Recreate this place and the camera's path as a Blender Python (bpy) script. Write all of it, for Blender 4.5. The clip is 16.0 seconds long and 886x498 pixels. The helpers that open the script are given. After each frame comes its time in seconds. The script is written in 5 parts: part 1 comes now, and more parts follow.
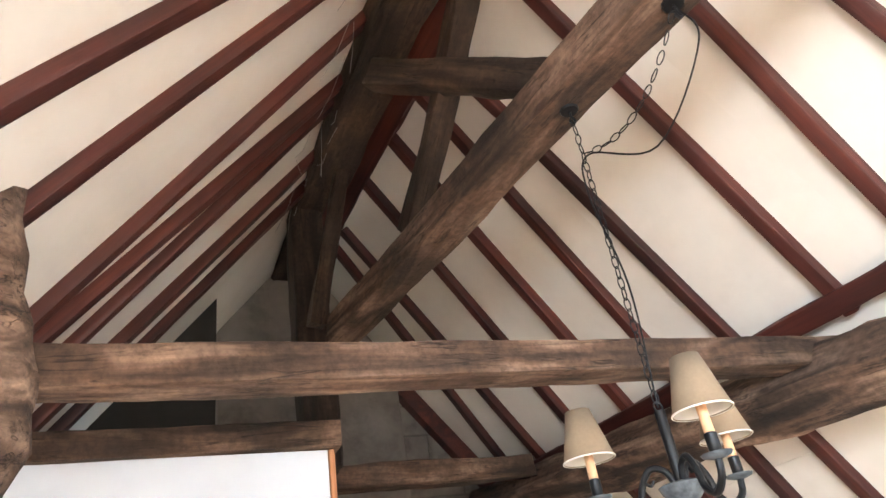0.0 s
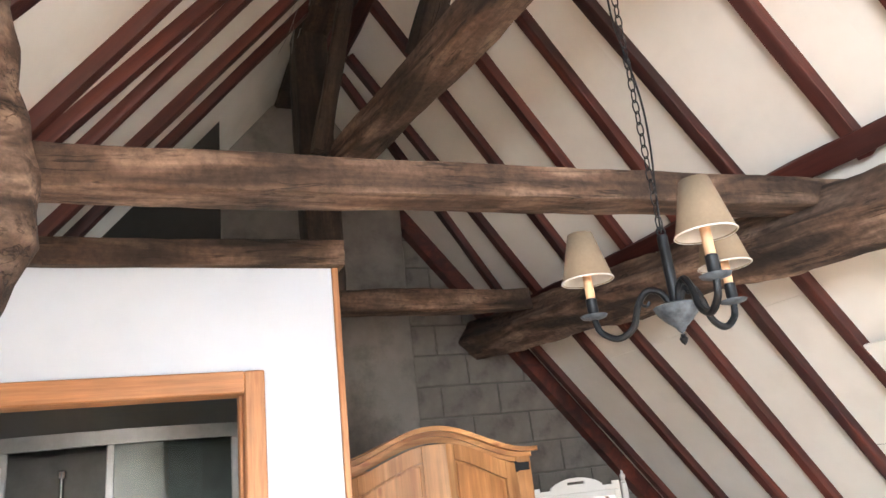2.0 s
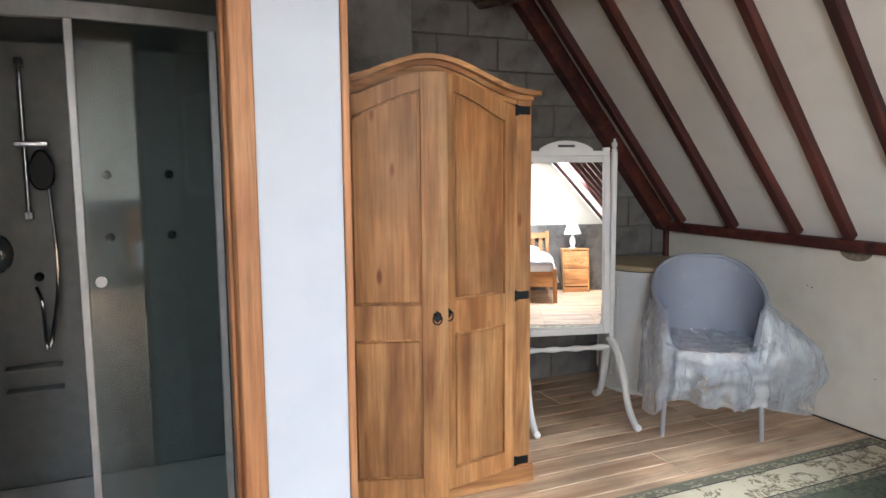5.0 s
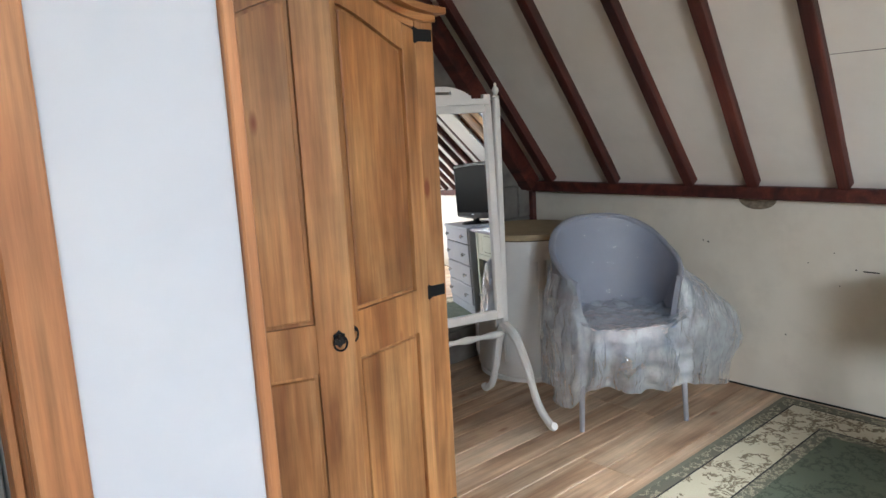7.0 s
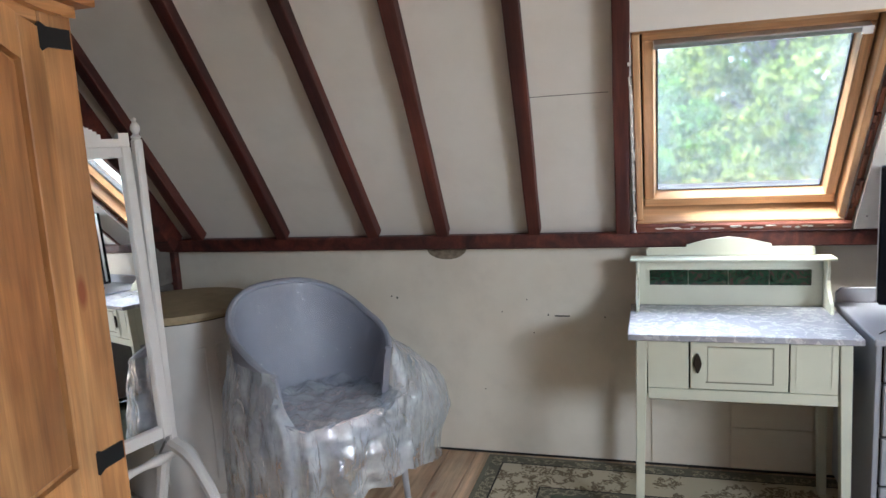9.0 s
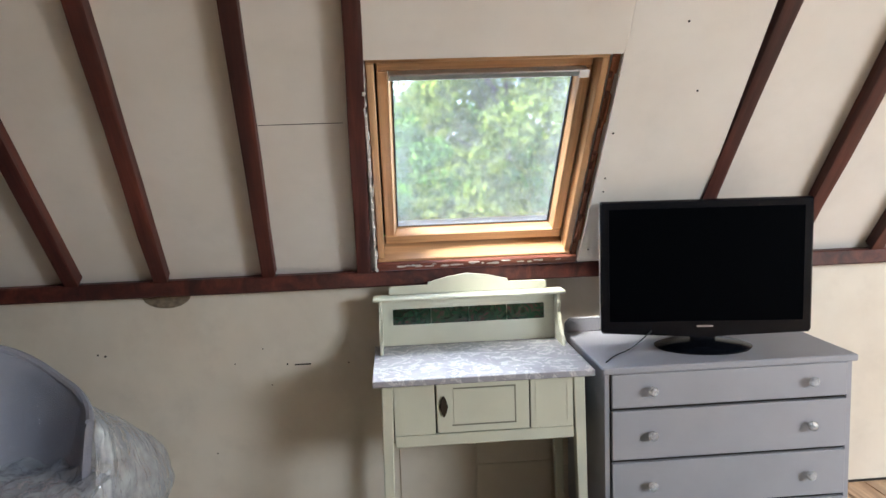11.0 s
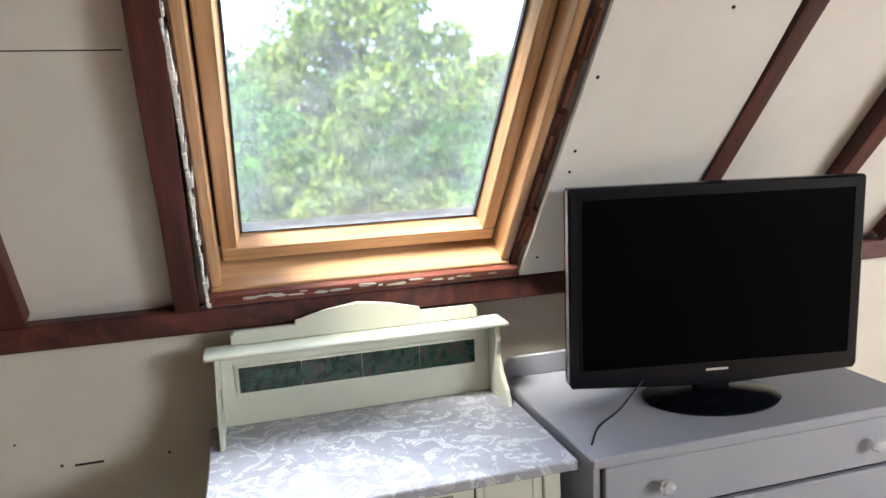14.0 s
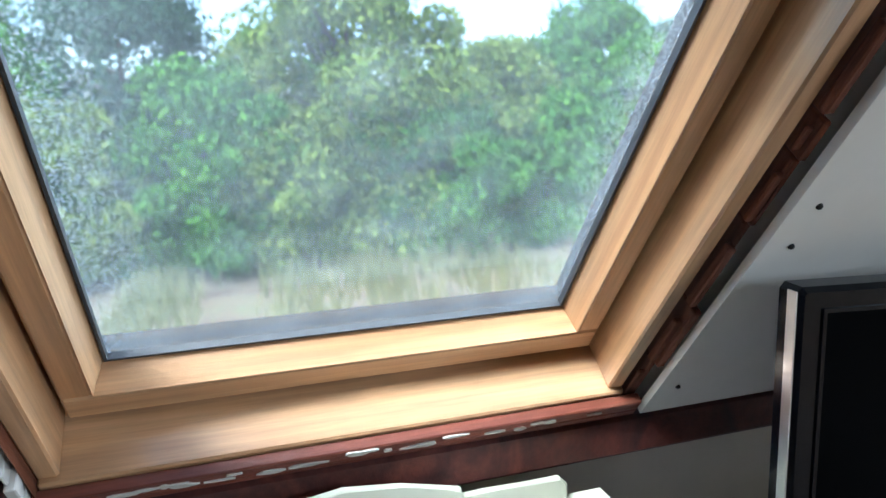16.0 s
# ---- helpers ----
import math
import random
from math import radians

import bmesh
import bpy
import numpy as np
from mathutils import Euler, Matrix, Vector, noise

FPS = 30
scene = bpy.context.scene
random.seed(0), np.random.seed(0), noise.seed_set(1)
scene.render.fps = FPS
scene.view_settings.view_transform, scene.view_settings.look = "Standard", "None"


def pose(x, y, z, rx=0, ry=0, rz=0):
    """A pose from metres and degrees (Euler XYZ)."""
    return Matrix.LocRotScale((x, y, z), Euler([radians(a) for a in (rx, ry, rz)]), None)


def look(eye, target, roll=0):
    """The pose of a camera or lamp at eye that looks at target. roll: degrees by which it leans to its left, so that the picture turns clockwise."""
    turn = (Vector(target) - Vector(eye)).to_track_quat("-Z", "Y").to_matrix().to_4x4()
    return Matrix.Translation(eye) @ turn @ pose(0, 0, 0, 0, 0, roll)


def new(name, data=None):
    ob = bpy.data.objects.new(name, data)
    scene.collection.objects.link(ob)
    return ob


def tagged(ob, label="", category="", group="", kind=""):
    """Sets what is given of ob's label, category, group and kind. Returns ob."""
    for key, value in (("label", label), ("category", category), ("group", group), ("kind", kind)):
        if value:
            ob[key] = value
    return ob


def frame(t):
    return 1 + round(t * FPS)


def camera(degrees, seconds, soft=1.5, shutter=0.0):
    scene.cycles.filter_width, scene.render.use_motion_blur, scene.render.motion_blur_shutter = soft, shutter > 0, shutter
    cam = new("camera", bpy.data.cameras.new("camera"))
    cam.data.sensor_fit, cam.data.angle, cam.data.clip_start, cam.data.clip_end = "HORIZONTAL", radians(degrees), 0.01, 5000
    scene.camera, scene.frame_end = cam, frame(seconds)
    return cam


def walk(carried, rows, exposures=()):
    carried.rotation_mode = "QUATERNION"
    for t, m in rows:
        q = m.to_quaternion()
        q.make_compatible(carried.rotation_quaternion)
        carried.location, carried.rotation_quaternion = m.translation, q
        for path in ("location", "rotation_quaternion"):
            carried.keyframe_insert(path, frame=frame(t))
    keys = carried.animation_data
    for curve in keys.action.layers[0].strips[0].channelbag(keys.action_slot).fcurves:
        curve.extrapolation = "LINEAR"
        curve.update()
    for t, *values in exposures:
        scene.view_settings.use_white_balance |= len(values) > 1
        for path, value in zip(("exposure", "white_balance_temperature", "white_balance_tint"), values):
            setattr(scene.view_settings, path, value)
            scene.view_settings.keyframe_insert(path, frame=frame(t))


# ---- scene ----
cam = camera(64.2, 16.0)
PATH = [
    (0, (-0.189, 3.342, 1.822), (0.559, 4.904, 2.822), -9.9),
    (0.5, (-0.186, 3.353, 1.814), (0.566, 4.937, 2.775), -9.6),
    (1, (-0.191, 3.367, 1.8), (0.563, 5, 2.674), -8.9),
    (1.5, (-0.184, 3.389, 1.788), (0.572, 5.082, 2.538), -7.8),
    (2, (-0.179, 3.401, 1.77), (0.574, 5.15, 2.38), -6.6),
    (2.5, (-0.18, 3.428, 1.74), (0.579, 5.224, 2.184), -5.3),
    (3, (-0.187, 3.468, 1.699), (0.576, 5.298, 1.96), -3.7),
    (3.5, (-0.192, 3.501, 1.663), (0.565, 5.351, 1.714), -1.5),
    (4, (-0.179, 3.55, 1.596), (0.56, 5.404, 1.468), -0.1),
    (6.5, (-0.12, 4.46, 1.492), (0.992, 6.093, 1.18), -2.7),
    (7, (-0.052, 4.78, 1.471), (1.238, 6.272, 1.138), -3.1),
    (7.5, (0.088, 5.061, 1.472), (1.563, 6.369, 1.136), -2.8),
    (8, (0.193, 5.263, 1.47), (1.841, 6.356, 1.172), -3.1),
    (8.5, (0.241, 5.39, 1.524), (2.031, 6.23, 1.224), -3.2),
    (9, (0.344, 5.507, 1.54), (2.237, 6.076, 1.239), -3.2),
    (9.5, (0.472, 5.494, 1.535), (2.426, 5.828, 1.267), -3.4),
    (10, (0.536, 5.504, 1.541), (2.517, 5.626, 1.293), -2.8),
    (12.5, (0.874, 5.5, 1.526), (2.829, 5.203, 1.226), -2.2),
    (13, (1.097, 5.552, 1.526), (3.037, 5.202, 1.185), -2.5),
    (13.5, (1.354, 5.569, 1.52), (3.272, 5.118, 1.176), -2.5),
    (14, (1.657, 5.473, 1.522), (3.556, 4.941, 1.188), -2.4),
    (14.5, (1.957, 5.437, 1.54), (3.836, 4.855, 1.18), -2.8),
    (15, (2.209, 5.419, 1.568), (4.076, 4.798, 1.209), -2.3),
    (15.5, (2.424, 5.338, 1.568), (4.298, 4.731, 1.217), -2.4),
    (16, (2.593, 5.318, 1.568), (4.475, 4.751, 1.201), -2.0),
]
walk(cam, [(t, look(eye, target, roll)) for t, eye, target, roll in PATH],
     [(0, 2.85, 6300, 9), (1.5, 2.8, 6300, 10), (2.5, 2.6, 6250, 10), (3.5, 2.1, 6050, 8), (4.1, 1.9, 6100, 9), (6.5, 1.7, 6150, 7), (8, 1.6, 6100, 8), (9, 1.7, 6050, 9), (10, 1.55, 6400, 10), (13, 1.45, 6600, 9), (14.5, 1.45, 6450, 8), (15.4, 0.95, 5800, 4), (16, 0.75, 5500, 2)])

# ---------- world and light ----------
world = bpy.data.worlds.new("world")
scene.world = world
world.use_nodes = True
wn = world.node_tree
bg = wn.nodes["Background"]
sky = wn.nodes.new("ShaderNodeTexSky")
sky.sky_type = "NISHITA"
sky.sun_disc = False
sky.sun_elevation = radians(58)
sky.sun_rotation = radians(-34)
sky.air_density, sky.dust_density, sky.ozone_density = 1.0, 1.0, 1.0
wn.links.new(sky.outputs[0], bg.inputs[0])
bg.inputs[1].default_value = 0.28
sun = new("sun", bpy.data.lights.new("sun", "SUN"))
sun.data.energy, sun.data.angle, sun.data.color = 5.0, radians(25), (1, 0.97, 0.92)
sun.matrix_world = look((-8, 12, 23), (0, 0, 0))


M = 1.23                                   # pitch of the roof
SL = math.hypot(1, M)
XE, ZE = 3.5, 1.10                         # foot of the right slope
XR = 0.75                                  # ridge
ZR = ZE + M * (XE - XR)
XL = 2 * XR - XE                           # foot of the left slope
Y0, Y1 = -0.6, 8.02                        # gables
IN = Vector((-M / SL, 0, -1 / SL))         # into the room, right slope


def slope_m(y, x=XE, z=ZE):
    """Local x toward -y, local y up the slope, local z out of the room."""
    m = Matrix.Identity(4)
    up = Vector((-1, 0, M)) / SL
    for i, v in enumerate((Vector((0, -1, 0)), up, -IN)):
        m.col[i][:3] = v
    m.translation = (x, y, z)
    return m


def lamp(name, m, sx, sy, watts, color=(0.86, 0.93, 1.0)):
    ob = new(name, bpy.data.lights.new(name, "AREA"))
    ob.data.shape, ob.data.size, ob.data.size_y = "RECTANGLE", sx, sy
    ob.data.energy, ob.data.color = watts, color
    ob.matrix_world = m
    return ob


# added daylight: a lamp standing in for the sky above the near window
lamp("sky_stand_in", look((5.3, 4.1, 3.8), (3.1, 5.15, 1.5)), 3.0, 2.4, 210)
# added fill lamps at two assumed roof windows, unseen behind the camera
flip = Matrix.Diagonal((-1, 1, 1, 1))
lamp("unseen_opening_fill", slope_m(1.1) @ pose(0, 1.4, 0.10), 0.9, 1.1, 85)
lamp("unseen_opening_fill", Matrix.Translation((2 * XR, 0, 0)) @ flip @ slope_m(1.25) @ flip @ pose(0, 1.4, 0.10), 1.8, 1.1, 112)


# ---------- materials ----------
def mat(name, rough=0.6, metal=0.0):
    m = bpy.data.materials.new(name)
    m.use_nodes = True
    b = m.node_tree.nodes["Principled BSDF"]
    b.inputs["Roughness"].default_value, b.inputs["Metallic"].default_value = rough, metal
    return m, m.node_tree, b


def node(nt, kind, **vals):
    n = nt.nodes.new("ShaderNode" + kind)
    for k, v in vals.items():
        n.inputs[k.replace("_", " ")].default_value = v
    return n


def ramp(nt, src, stops):
    r = nt.nodes.new("ShaderNodeValToRGB")
    e = r.color_ramp.elements
    while len(e) < len(stops):
        e.new(0.5)
    for el, (p, c) in zip(e, stops):
        el.position, el.color = p, (*c, 1)
    nt.links.new(src, r.inputs[0])
    return r.outputs[0]


def mix(nt, fac, a, b, kind="MIX"):
    n = nt.nodes.new("ShaderNodeMix")
    n.data_type, n.blend_type = "RGBA", kind
    for sock, v in ((n.inputs[0], fac), (n.inputs[6], a), (n.inputs[7], b)):
        if isinstance(v, bpy.types.NodeSocket):
            nt.links.new(v, sock)
        else:
            sock.default_value = v if isinstance(v, float) else (*v, 1)
    return n.outputs[2]


def coords(nt, scale, vary=True):
    tc = nt.nodes.new("ShaderNodeTexCoord")
    mp = nt.nodes.new("ShaderNodeMapping")
    mp.inputs["Scale"].default_value = scale
    if vary:
        oi = nt.nodes.new("ShaderNodeObjectInfo")
        v = nt.nodes.new("ShaderNodeVectorMath")
        v.operation = "SCALE"
        v.inputs["Scale"].default_value = 37.0
        cx = nt.nodes.new("ShaderNodeCombineXYZ")
        for i in range(3):
            nt.links.new(oi.outputs["Random"], cx.inputs[i])
        nt.links.new(cx.outputs[0], v.inputs[0])
        nt.links.new(v.outputs[0], mp.inputs["Location"])
    nt.links.new(tc.outputs["Object"], mp.inputs["Vector"])
    return mp.outputs[0]


def noise_tex(nt, vec, scale, detail=4.0, rough=0.55, dist=0.0):
    n = node(nt, "TexNoise", Scale=scale, Detail=detail, Roughness=rough, Distortion=dist)
    nt.links.new(vec, n.inputs["Vector"])
    return n.outputs[0]


def bump(nt, b, height, strength, dist=0.01):
    n = node(nt, "Bump", Strength=strength, Distance=dist)
    nt.links.new(height, n.inputs["Height"])
    nt.links.new(n.outputs[0], b.inputs["Normal"])


def wood(name, dark, mid, light, axis=0, rough=0.5, grain=9.0, rings=0.35, relief=0.3, stain=0.3, knots=0.0, gloss=0.0, stretch=0.07, cracks=0.0):
    m, nt, b = mat(name, rough)
    s = [grain] * 3
    s[axis] = grain * stretch
    vec = coords(nt, s)
    big = noise_tex(nt, vec, 1.0, 3.0, 0.5, 1.4)
    s2 = [grain * 9] * 3
    s2[axis] = grain * 0.35
    fine = noise_tex(nt, coords(nt, s2), 1.0, 5.0, 0.7)
    col = ramp(nt, big, [(0.30, dark), (0.5, mid), (0.72, light)])
    fcol = ramp(nt, fine, [(0.3, (0.55, 0.55, 0.55)), (0.65, (1.1, 1.1, 1.1))])
    col = mix(nt, 0.75, col, fcol, "MULTIPLY")
    patch = noise_tex(nt, coords(nt, (1, 1, 1)), 2.3, 4.0)
    pc = ramp(nt, patch, [(0.35, (1 - stain,) * 3), (0.65, (1.08, 1.06, 1.04))])
    col = mix(nt, 1.0, col, pc, "MULTIPLY")
    if knots:
        ks = [8.5] * 3
        ks[axis] = 3.0
        v = node(nt, "TexVoronoi", Scale=1.0)
        nt.links.new(coords(nt, ks), v.inputs["Vector"])
        kf = ramp(nt, v.outputs["Distance"], [(0.0, (knots,) * 3), (0.06, (knots,) * 3), (0.13, (0, 0, 0))])
        col = mix(nt, kf, col, tuple(c * k for c, k in zip(dark, (0.75, 0.5, 0.45))))
    height = fine
    if cracks:
        cs = [grain * 1.6] * 3
        cs[axis] = grain * 0.13
        warp = nt.nodes.new("ShaderNodeVectorMath")
        warp.operation = "ADD"
        nw = node(nt, "TexNoise", Scale=3.0, Detail=3.0)
        cv = coords(nt, cs)
        nt.links.new(cv, nw.inputs["Vector"])
        nt.links.new(cv, warp.inputs[0])
        nt.links.new(nw.outputs["Color"], warp.inputs[1])
        vc = node(nt, "TexVoronoi", Scale=1.0)
        vc.feature = "DISTANCE_TO_EDGE"
        nt.links.new(warp.outputs[0], vc.inputs["Vector"])
        cf = ramp(nt, vc.outputs["Distance"], [(0.0, (0.25, 0.22, 0.2)), (0.035, (1, 1, 1))])
        gate = ramp(nt, noise_tex(nt, coords(nt, (1, 1, 1)), 5.0, 3.0), [(0.45, (0, 0, 0)), (0.55, (1, 1, 1))])
        cf = mix(nt, gate, (1.0, 1.0, 1.0), cf)
        col = mix(nt, 1.0, col, cf, "MULTIPLY")
        height = mix(nt, 0.6, fine, cf)
        pit = noise_tex(nt, coords(nt, (1, 1, 1)), 38.0, 6.0, 0.7)
        col = mix(nt, 0.8, col, ramp(nt, pit, [(0.35, (0.5, 0.48, 0.46)), (0.6, (1.15, 1.12, 1.1))]), "MULTIPLY")
        height = mix(nt, 0.4, height, pit)
    nt.links.new(col, b.inputs["Base Color"])
    bump(nt, b, height, relief, 0.012 if cracks else 0.004)
    if gloss:
        b.inputs["Coat Weight"].default_value = gloss
    return m


def plaster(name, base, stain, rough=0.85, spots=0.25, relief=0.12):
    m, nt, b = mat(name, rough)
    v = coords(nt, (1, 1, 1), False)
    n1 = noise_tex(nt, v, 1.3, 5.0, 0.6)
    n2 = noise_tex(nt, v, 55.0, 3.0, 0.6)
    n3 = noise_tex(nt, v, 4.5, 6.0, 0.65)
    col = ramp(nt, n1, [(0.35, stain), (0.6, base)])
    c2 = ramp(nt, n3, [(0.25, (1 - spots,) * 3), (0.5, (1, 1, 1))])
    col = mix(nt, 1.0, col, c2, "MULTIPLY")
    nt.links.new(col, b.inputs["Base Color"])
    bump(nt, b, mix(nt, 0.5, n2, n3), relief, 0.003)
    return m


def simple(name, c, rough=0.5, metal=0.0, var=0.12, scale=14.0, relief=0.05):
    m, nt, b = mat(name, rough, metal)
    n = noise_tex(nt, coords(nt, (1, 1, 1)), scale, 5.0, 0.6)
    nt.links.new(ramp(nt, n, [(0.3, tuple(x * (1 - var) for x in c)), (0.7, tuple(min(1, x * (1 + var)) for x in c))]), b.inputs["Base Color"])
    bump(nt, b, n, relief, 0.002)
    return m


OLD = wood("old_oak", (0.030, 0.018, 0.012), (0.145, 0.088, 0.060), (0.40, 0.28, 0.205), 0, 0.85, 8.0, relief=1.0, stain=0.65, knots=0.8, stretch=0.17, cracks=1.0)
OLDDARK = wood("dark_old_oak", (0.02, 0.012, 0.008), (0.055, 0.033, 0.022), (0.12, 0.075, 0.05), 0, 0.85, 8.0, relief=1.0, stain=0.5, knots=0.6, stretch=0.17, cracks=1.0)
RED = wood("red_stained_wood", (0.030, 0.007, 0.006), (0.082, 0.018, 0.013), (0.155, 0.038, 0.024), 0, 0.55, 8.0, relief=0.4, stain=0.35)
CREAM = plaster("cream_plasterboard", (0.75, 0.72, 0.67), (0.69, 0.65, 0.59), spots=0.06)
WALLC = plaster("cream_wall_paint", (0.68, 0.63, 0.54), (0.60, 0.54, 0.45), spots=0.10)
WHITE = plaster("white_wall_paint", (0.65, 0.71, 0.79), (0.60, 0.66, 0.75), spots=0.04)
GREYW = plaster("grey_bathroom_wall", (0.30, 0.31, 0.31), (0.24, 0.25, 0.25), spots=0.1)
BLOCK = plaster("concrete_block", (0.24, 0.22, 0.195), (0.10, 0.09, 0.08), 0.95, spots=0.75, relief=1.0)
MORTAR = plaster("mortar", (0.15, 0.14, 0.125), (0.09, 0.085, 0.075), 0.95, spots=0.4, relief=0.8)
RENDERC = plaster("rough_cement_render", (0.27, 0.25, 0.225), (0.15, 0.135, 0.12), 0.95, spots=0.45, relief=1.0)
PINEZ = wood("waxed_pine_upright", (0.30, 0.115, 0.035), (0.50, 0.23, 0.080), (0.66, 0.355, 0.145), 2, 0.5, 8.0, relief=0.12, stain=0.36, knots=1.0, stretch=0.11)
PINEX = wood("waxed_pine_level", (0.30, 0.115, 0.035), (0.50, 0.23, 0.080), (0.66, 0.355, 0.145), 0, 0.5, 8.0, relief=0.12, stain=0.36, knots=0.7, stretch=0.11)
TRIMZ = wood("pine_trim_upright", (0.33, 0.125, 0.05), (0.50, 0.225, 0.095), (0.62, 0.32, 0.15), 2, 0.5, 9.0, relief=0.15, stain=0.2, knots=0.5)
TRIMX = wood("pine_trim_level", (0.33, 0.125, 0.05), (0.50, 0.225, 0.095), (0.62, 0.32, 0.15), 0, 0.5, 9.0, relief=0.15, stain=0.2, knots=0.5)
WINX = wood("window_pine_level", (0.45, 0.235, 0.105), (0.60, 0.36, 0.185), (0.72, 0.48, 0.28), 0, 0.35, 8.0, relief=0.1, stain=0.08, gloss=0.3)
WINY = wood("window_pine_upright", (0.45, 0.235, 0.105), (0.60, 0.36, 0.185), (0.72, 0.48, 0.28), 1, 0.35, 8.0, relief=0.1, stain=0.08, gloss=0.3)
BOARDS = wood("floor_pine", (0.40, 0.23, 0.13), (0.62, 0.42, 0.27), (0.74, 0.55, 0.38), 0, 0.45, 7.0, relief=0.2, stain=0.35, knots=0.8, stretch=0.1)
IRON = simple("black_iron", (0.014, 0.015, 0.017), 0.45, 0.6)
PEWTER = simple("worn_pewter", (0.09, 0.11, 0.13), 0.55, 0.5, 0.5, 40)
SHADE = simple("fabric_shade", (0.20, 0.15, 0.10), 0.9, var=0.06, scale=120)
SHADEIN = simple("shade_lining", (0.62, 0.60, 0.55), 0.8)
CANDLE = simple("candle_sleeve", (0.6, 0.36, 0.2), 0.6)
GREYP = simple("grey_painted_wood", (0.30, 0.305, 0.335), 0.5, var=0.05, scale=5)
CREAMP = simple("pale_green_cream_paint", (0.56, 0.57, 0.465), 0.5, var=0.05, scale=5)
WHITEP = simple("white_painted_wood", (0.72, 0.71, 0.69), 0.5, var=0.06, scale=6)
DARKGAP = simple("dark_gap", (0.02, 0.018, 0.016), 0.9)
TVB = simple("gloss_black_plastic", (0.0025, 0.0034, 0.006), 0.2, var=0.1)
TVB.node_tree.nodes["Principled BSDF"].inputs["Specular IOR Level"].default_value = 0.2
SCREEN = simple("screen_glass", (0.0008, 0.0012, 0.002), 0.28, var=0.0, relief=0.0)
SCREEN.node_tree.nodes["Principled BSDF"].inputs["Specular IOR Level"].default_value = 0.02
SILVER = simple("brushed_silver", (0.55, 0.56, 0.58), 0.3, 0.9)
CHROME = simple("chrome", (0.42, 0.43, 0.45), 0.12, 1.0, 0.02, relief=0)
WICKER = simple("grey_woven_fibre", (0.27, 0.285, 0.34), 0.7, var=0.12, scale=190, relief=0.25)
CUSH = simple("pink_cream_cushion", (0.78, 0.68, 0.66), 0.9, var=0.25, scale=30)
SHOWERP = simple("grey_shower_panel", (0.19, 0.20, 0.20), 0.35)
LINEN = simple("white_linen", (0.80, 0.82, 0.86), 0.8, var=0.03, scale=6)
BRIGHTW = simple("white_plastic", (0.78, 0.78, 0.77), 0.35, var=0.03)


def marble():
    m, nt, b = mat("grey_marble", 0.16)
    v = coords(nt, (1, 1, 1))
    n = noise_tex(nt, v, 17.0, 8.0, 0.66, 1.6)
    n2 = noise_tex(nt, v, 4.0, 5.0, 0.6, 1.0)
    c = ramp(nt, n2, [(0.35, (0.30, 0.30, 0.335)), (0.6, (0.38, 0.385, 0.42))])
    f = ramp(nt, n, [(0.52, (0, 0, 0)), (0.56, (0.75, 0.75, 0.75)), (0.60, (0.1, 0.1, 0.1)), (0.70, (0.6, 0.6, 0.6))])
    nt.links.new(mix(nt, f, c, (0.72, 0.71, 0.72)), b.inputs["Base Color"])
    return m


def facing_gloss(nt, base, gain, power, bump=None):
    """Share of gloss by the angle, the same on both faces."""
    lw = node(nt, "LayerWeight", Blend=0.5)
    if bump is not None:
        nt.links.new(bump, lw.inputs["Normal"])
    pw = nt.nodes.new("ShaderNodeMath")
    pw.operation = "POWER"
    nt.links.new(lw.outputs["Facing"], pw.inputs[0])
    pw.inputs[1].default_value = power
    ma = nt.nodes.new("ShaderNodeMath")
    ma.operation = "MULTIPLY_ADD"
    nt.links.new(pw.outputs[0], ma.inputs[0])
    ma.inputs[1].default_value = gain
    ma.inputs[2].default_value = base
    return ma.outputs[0]


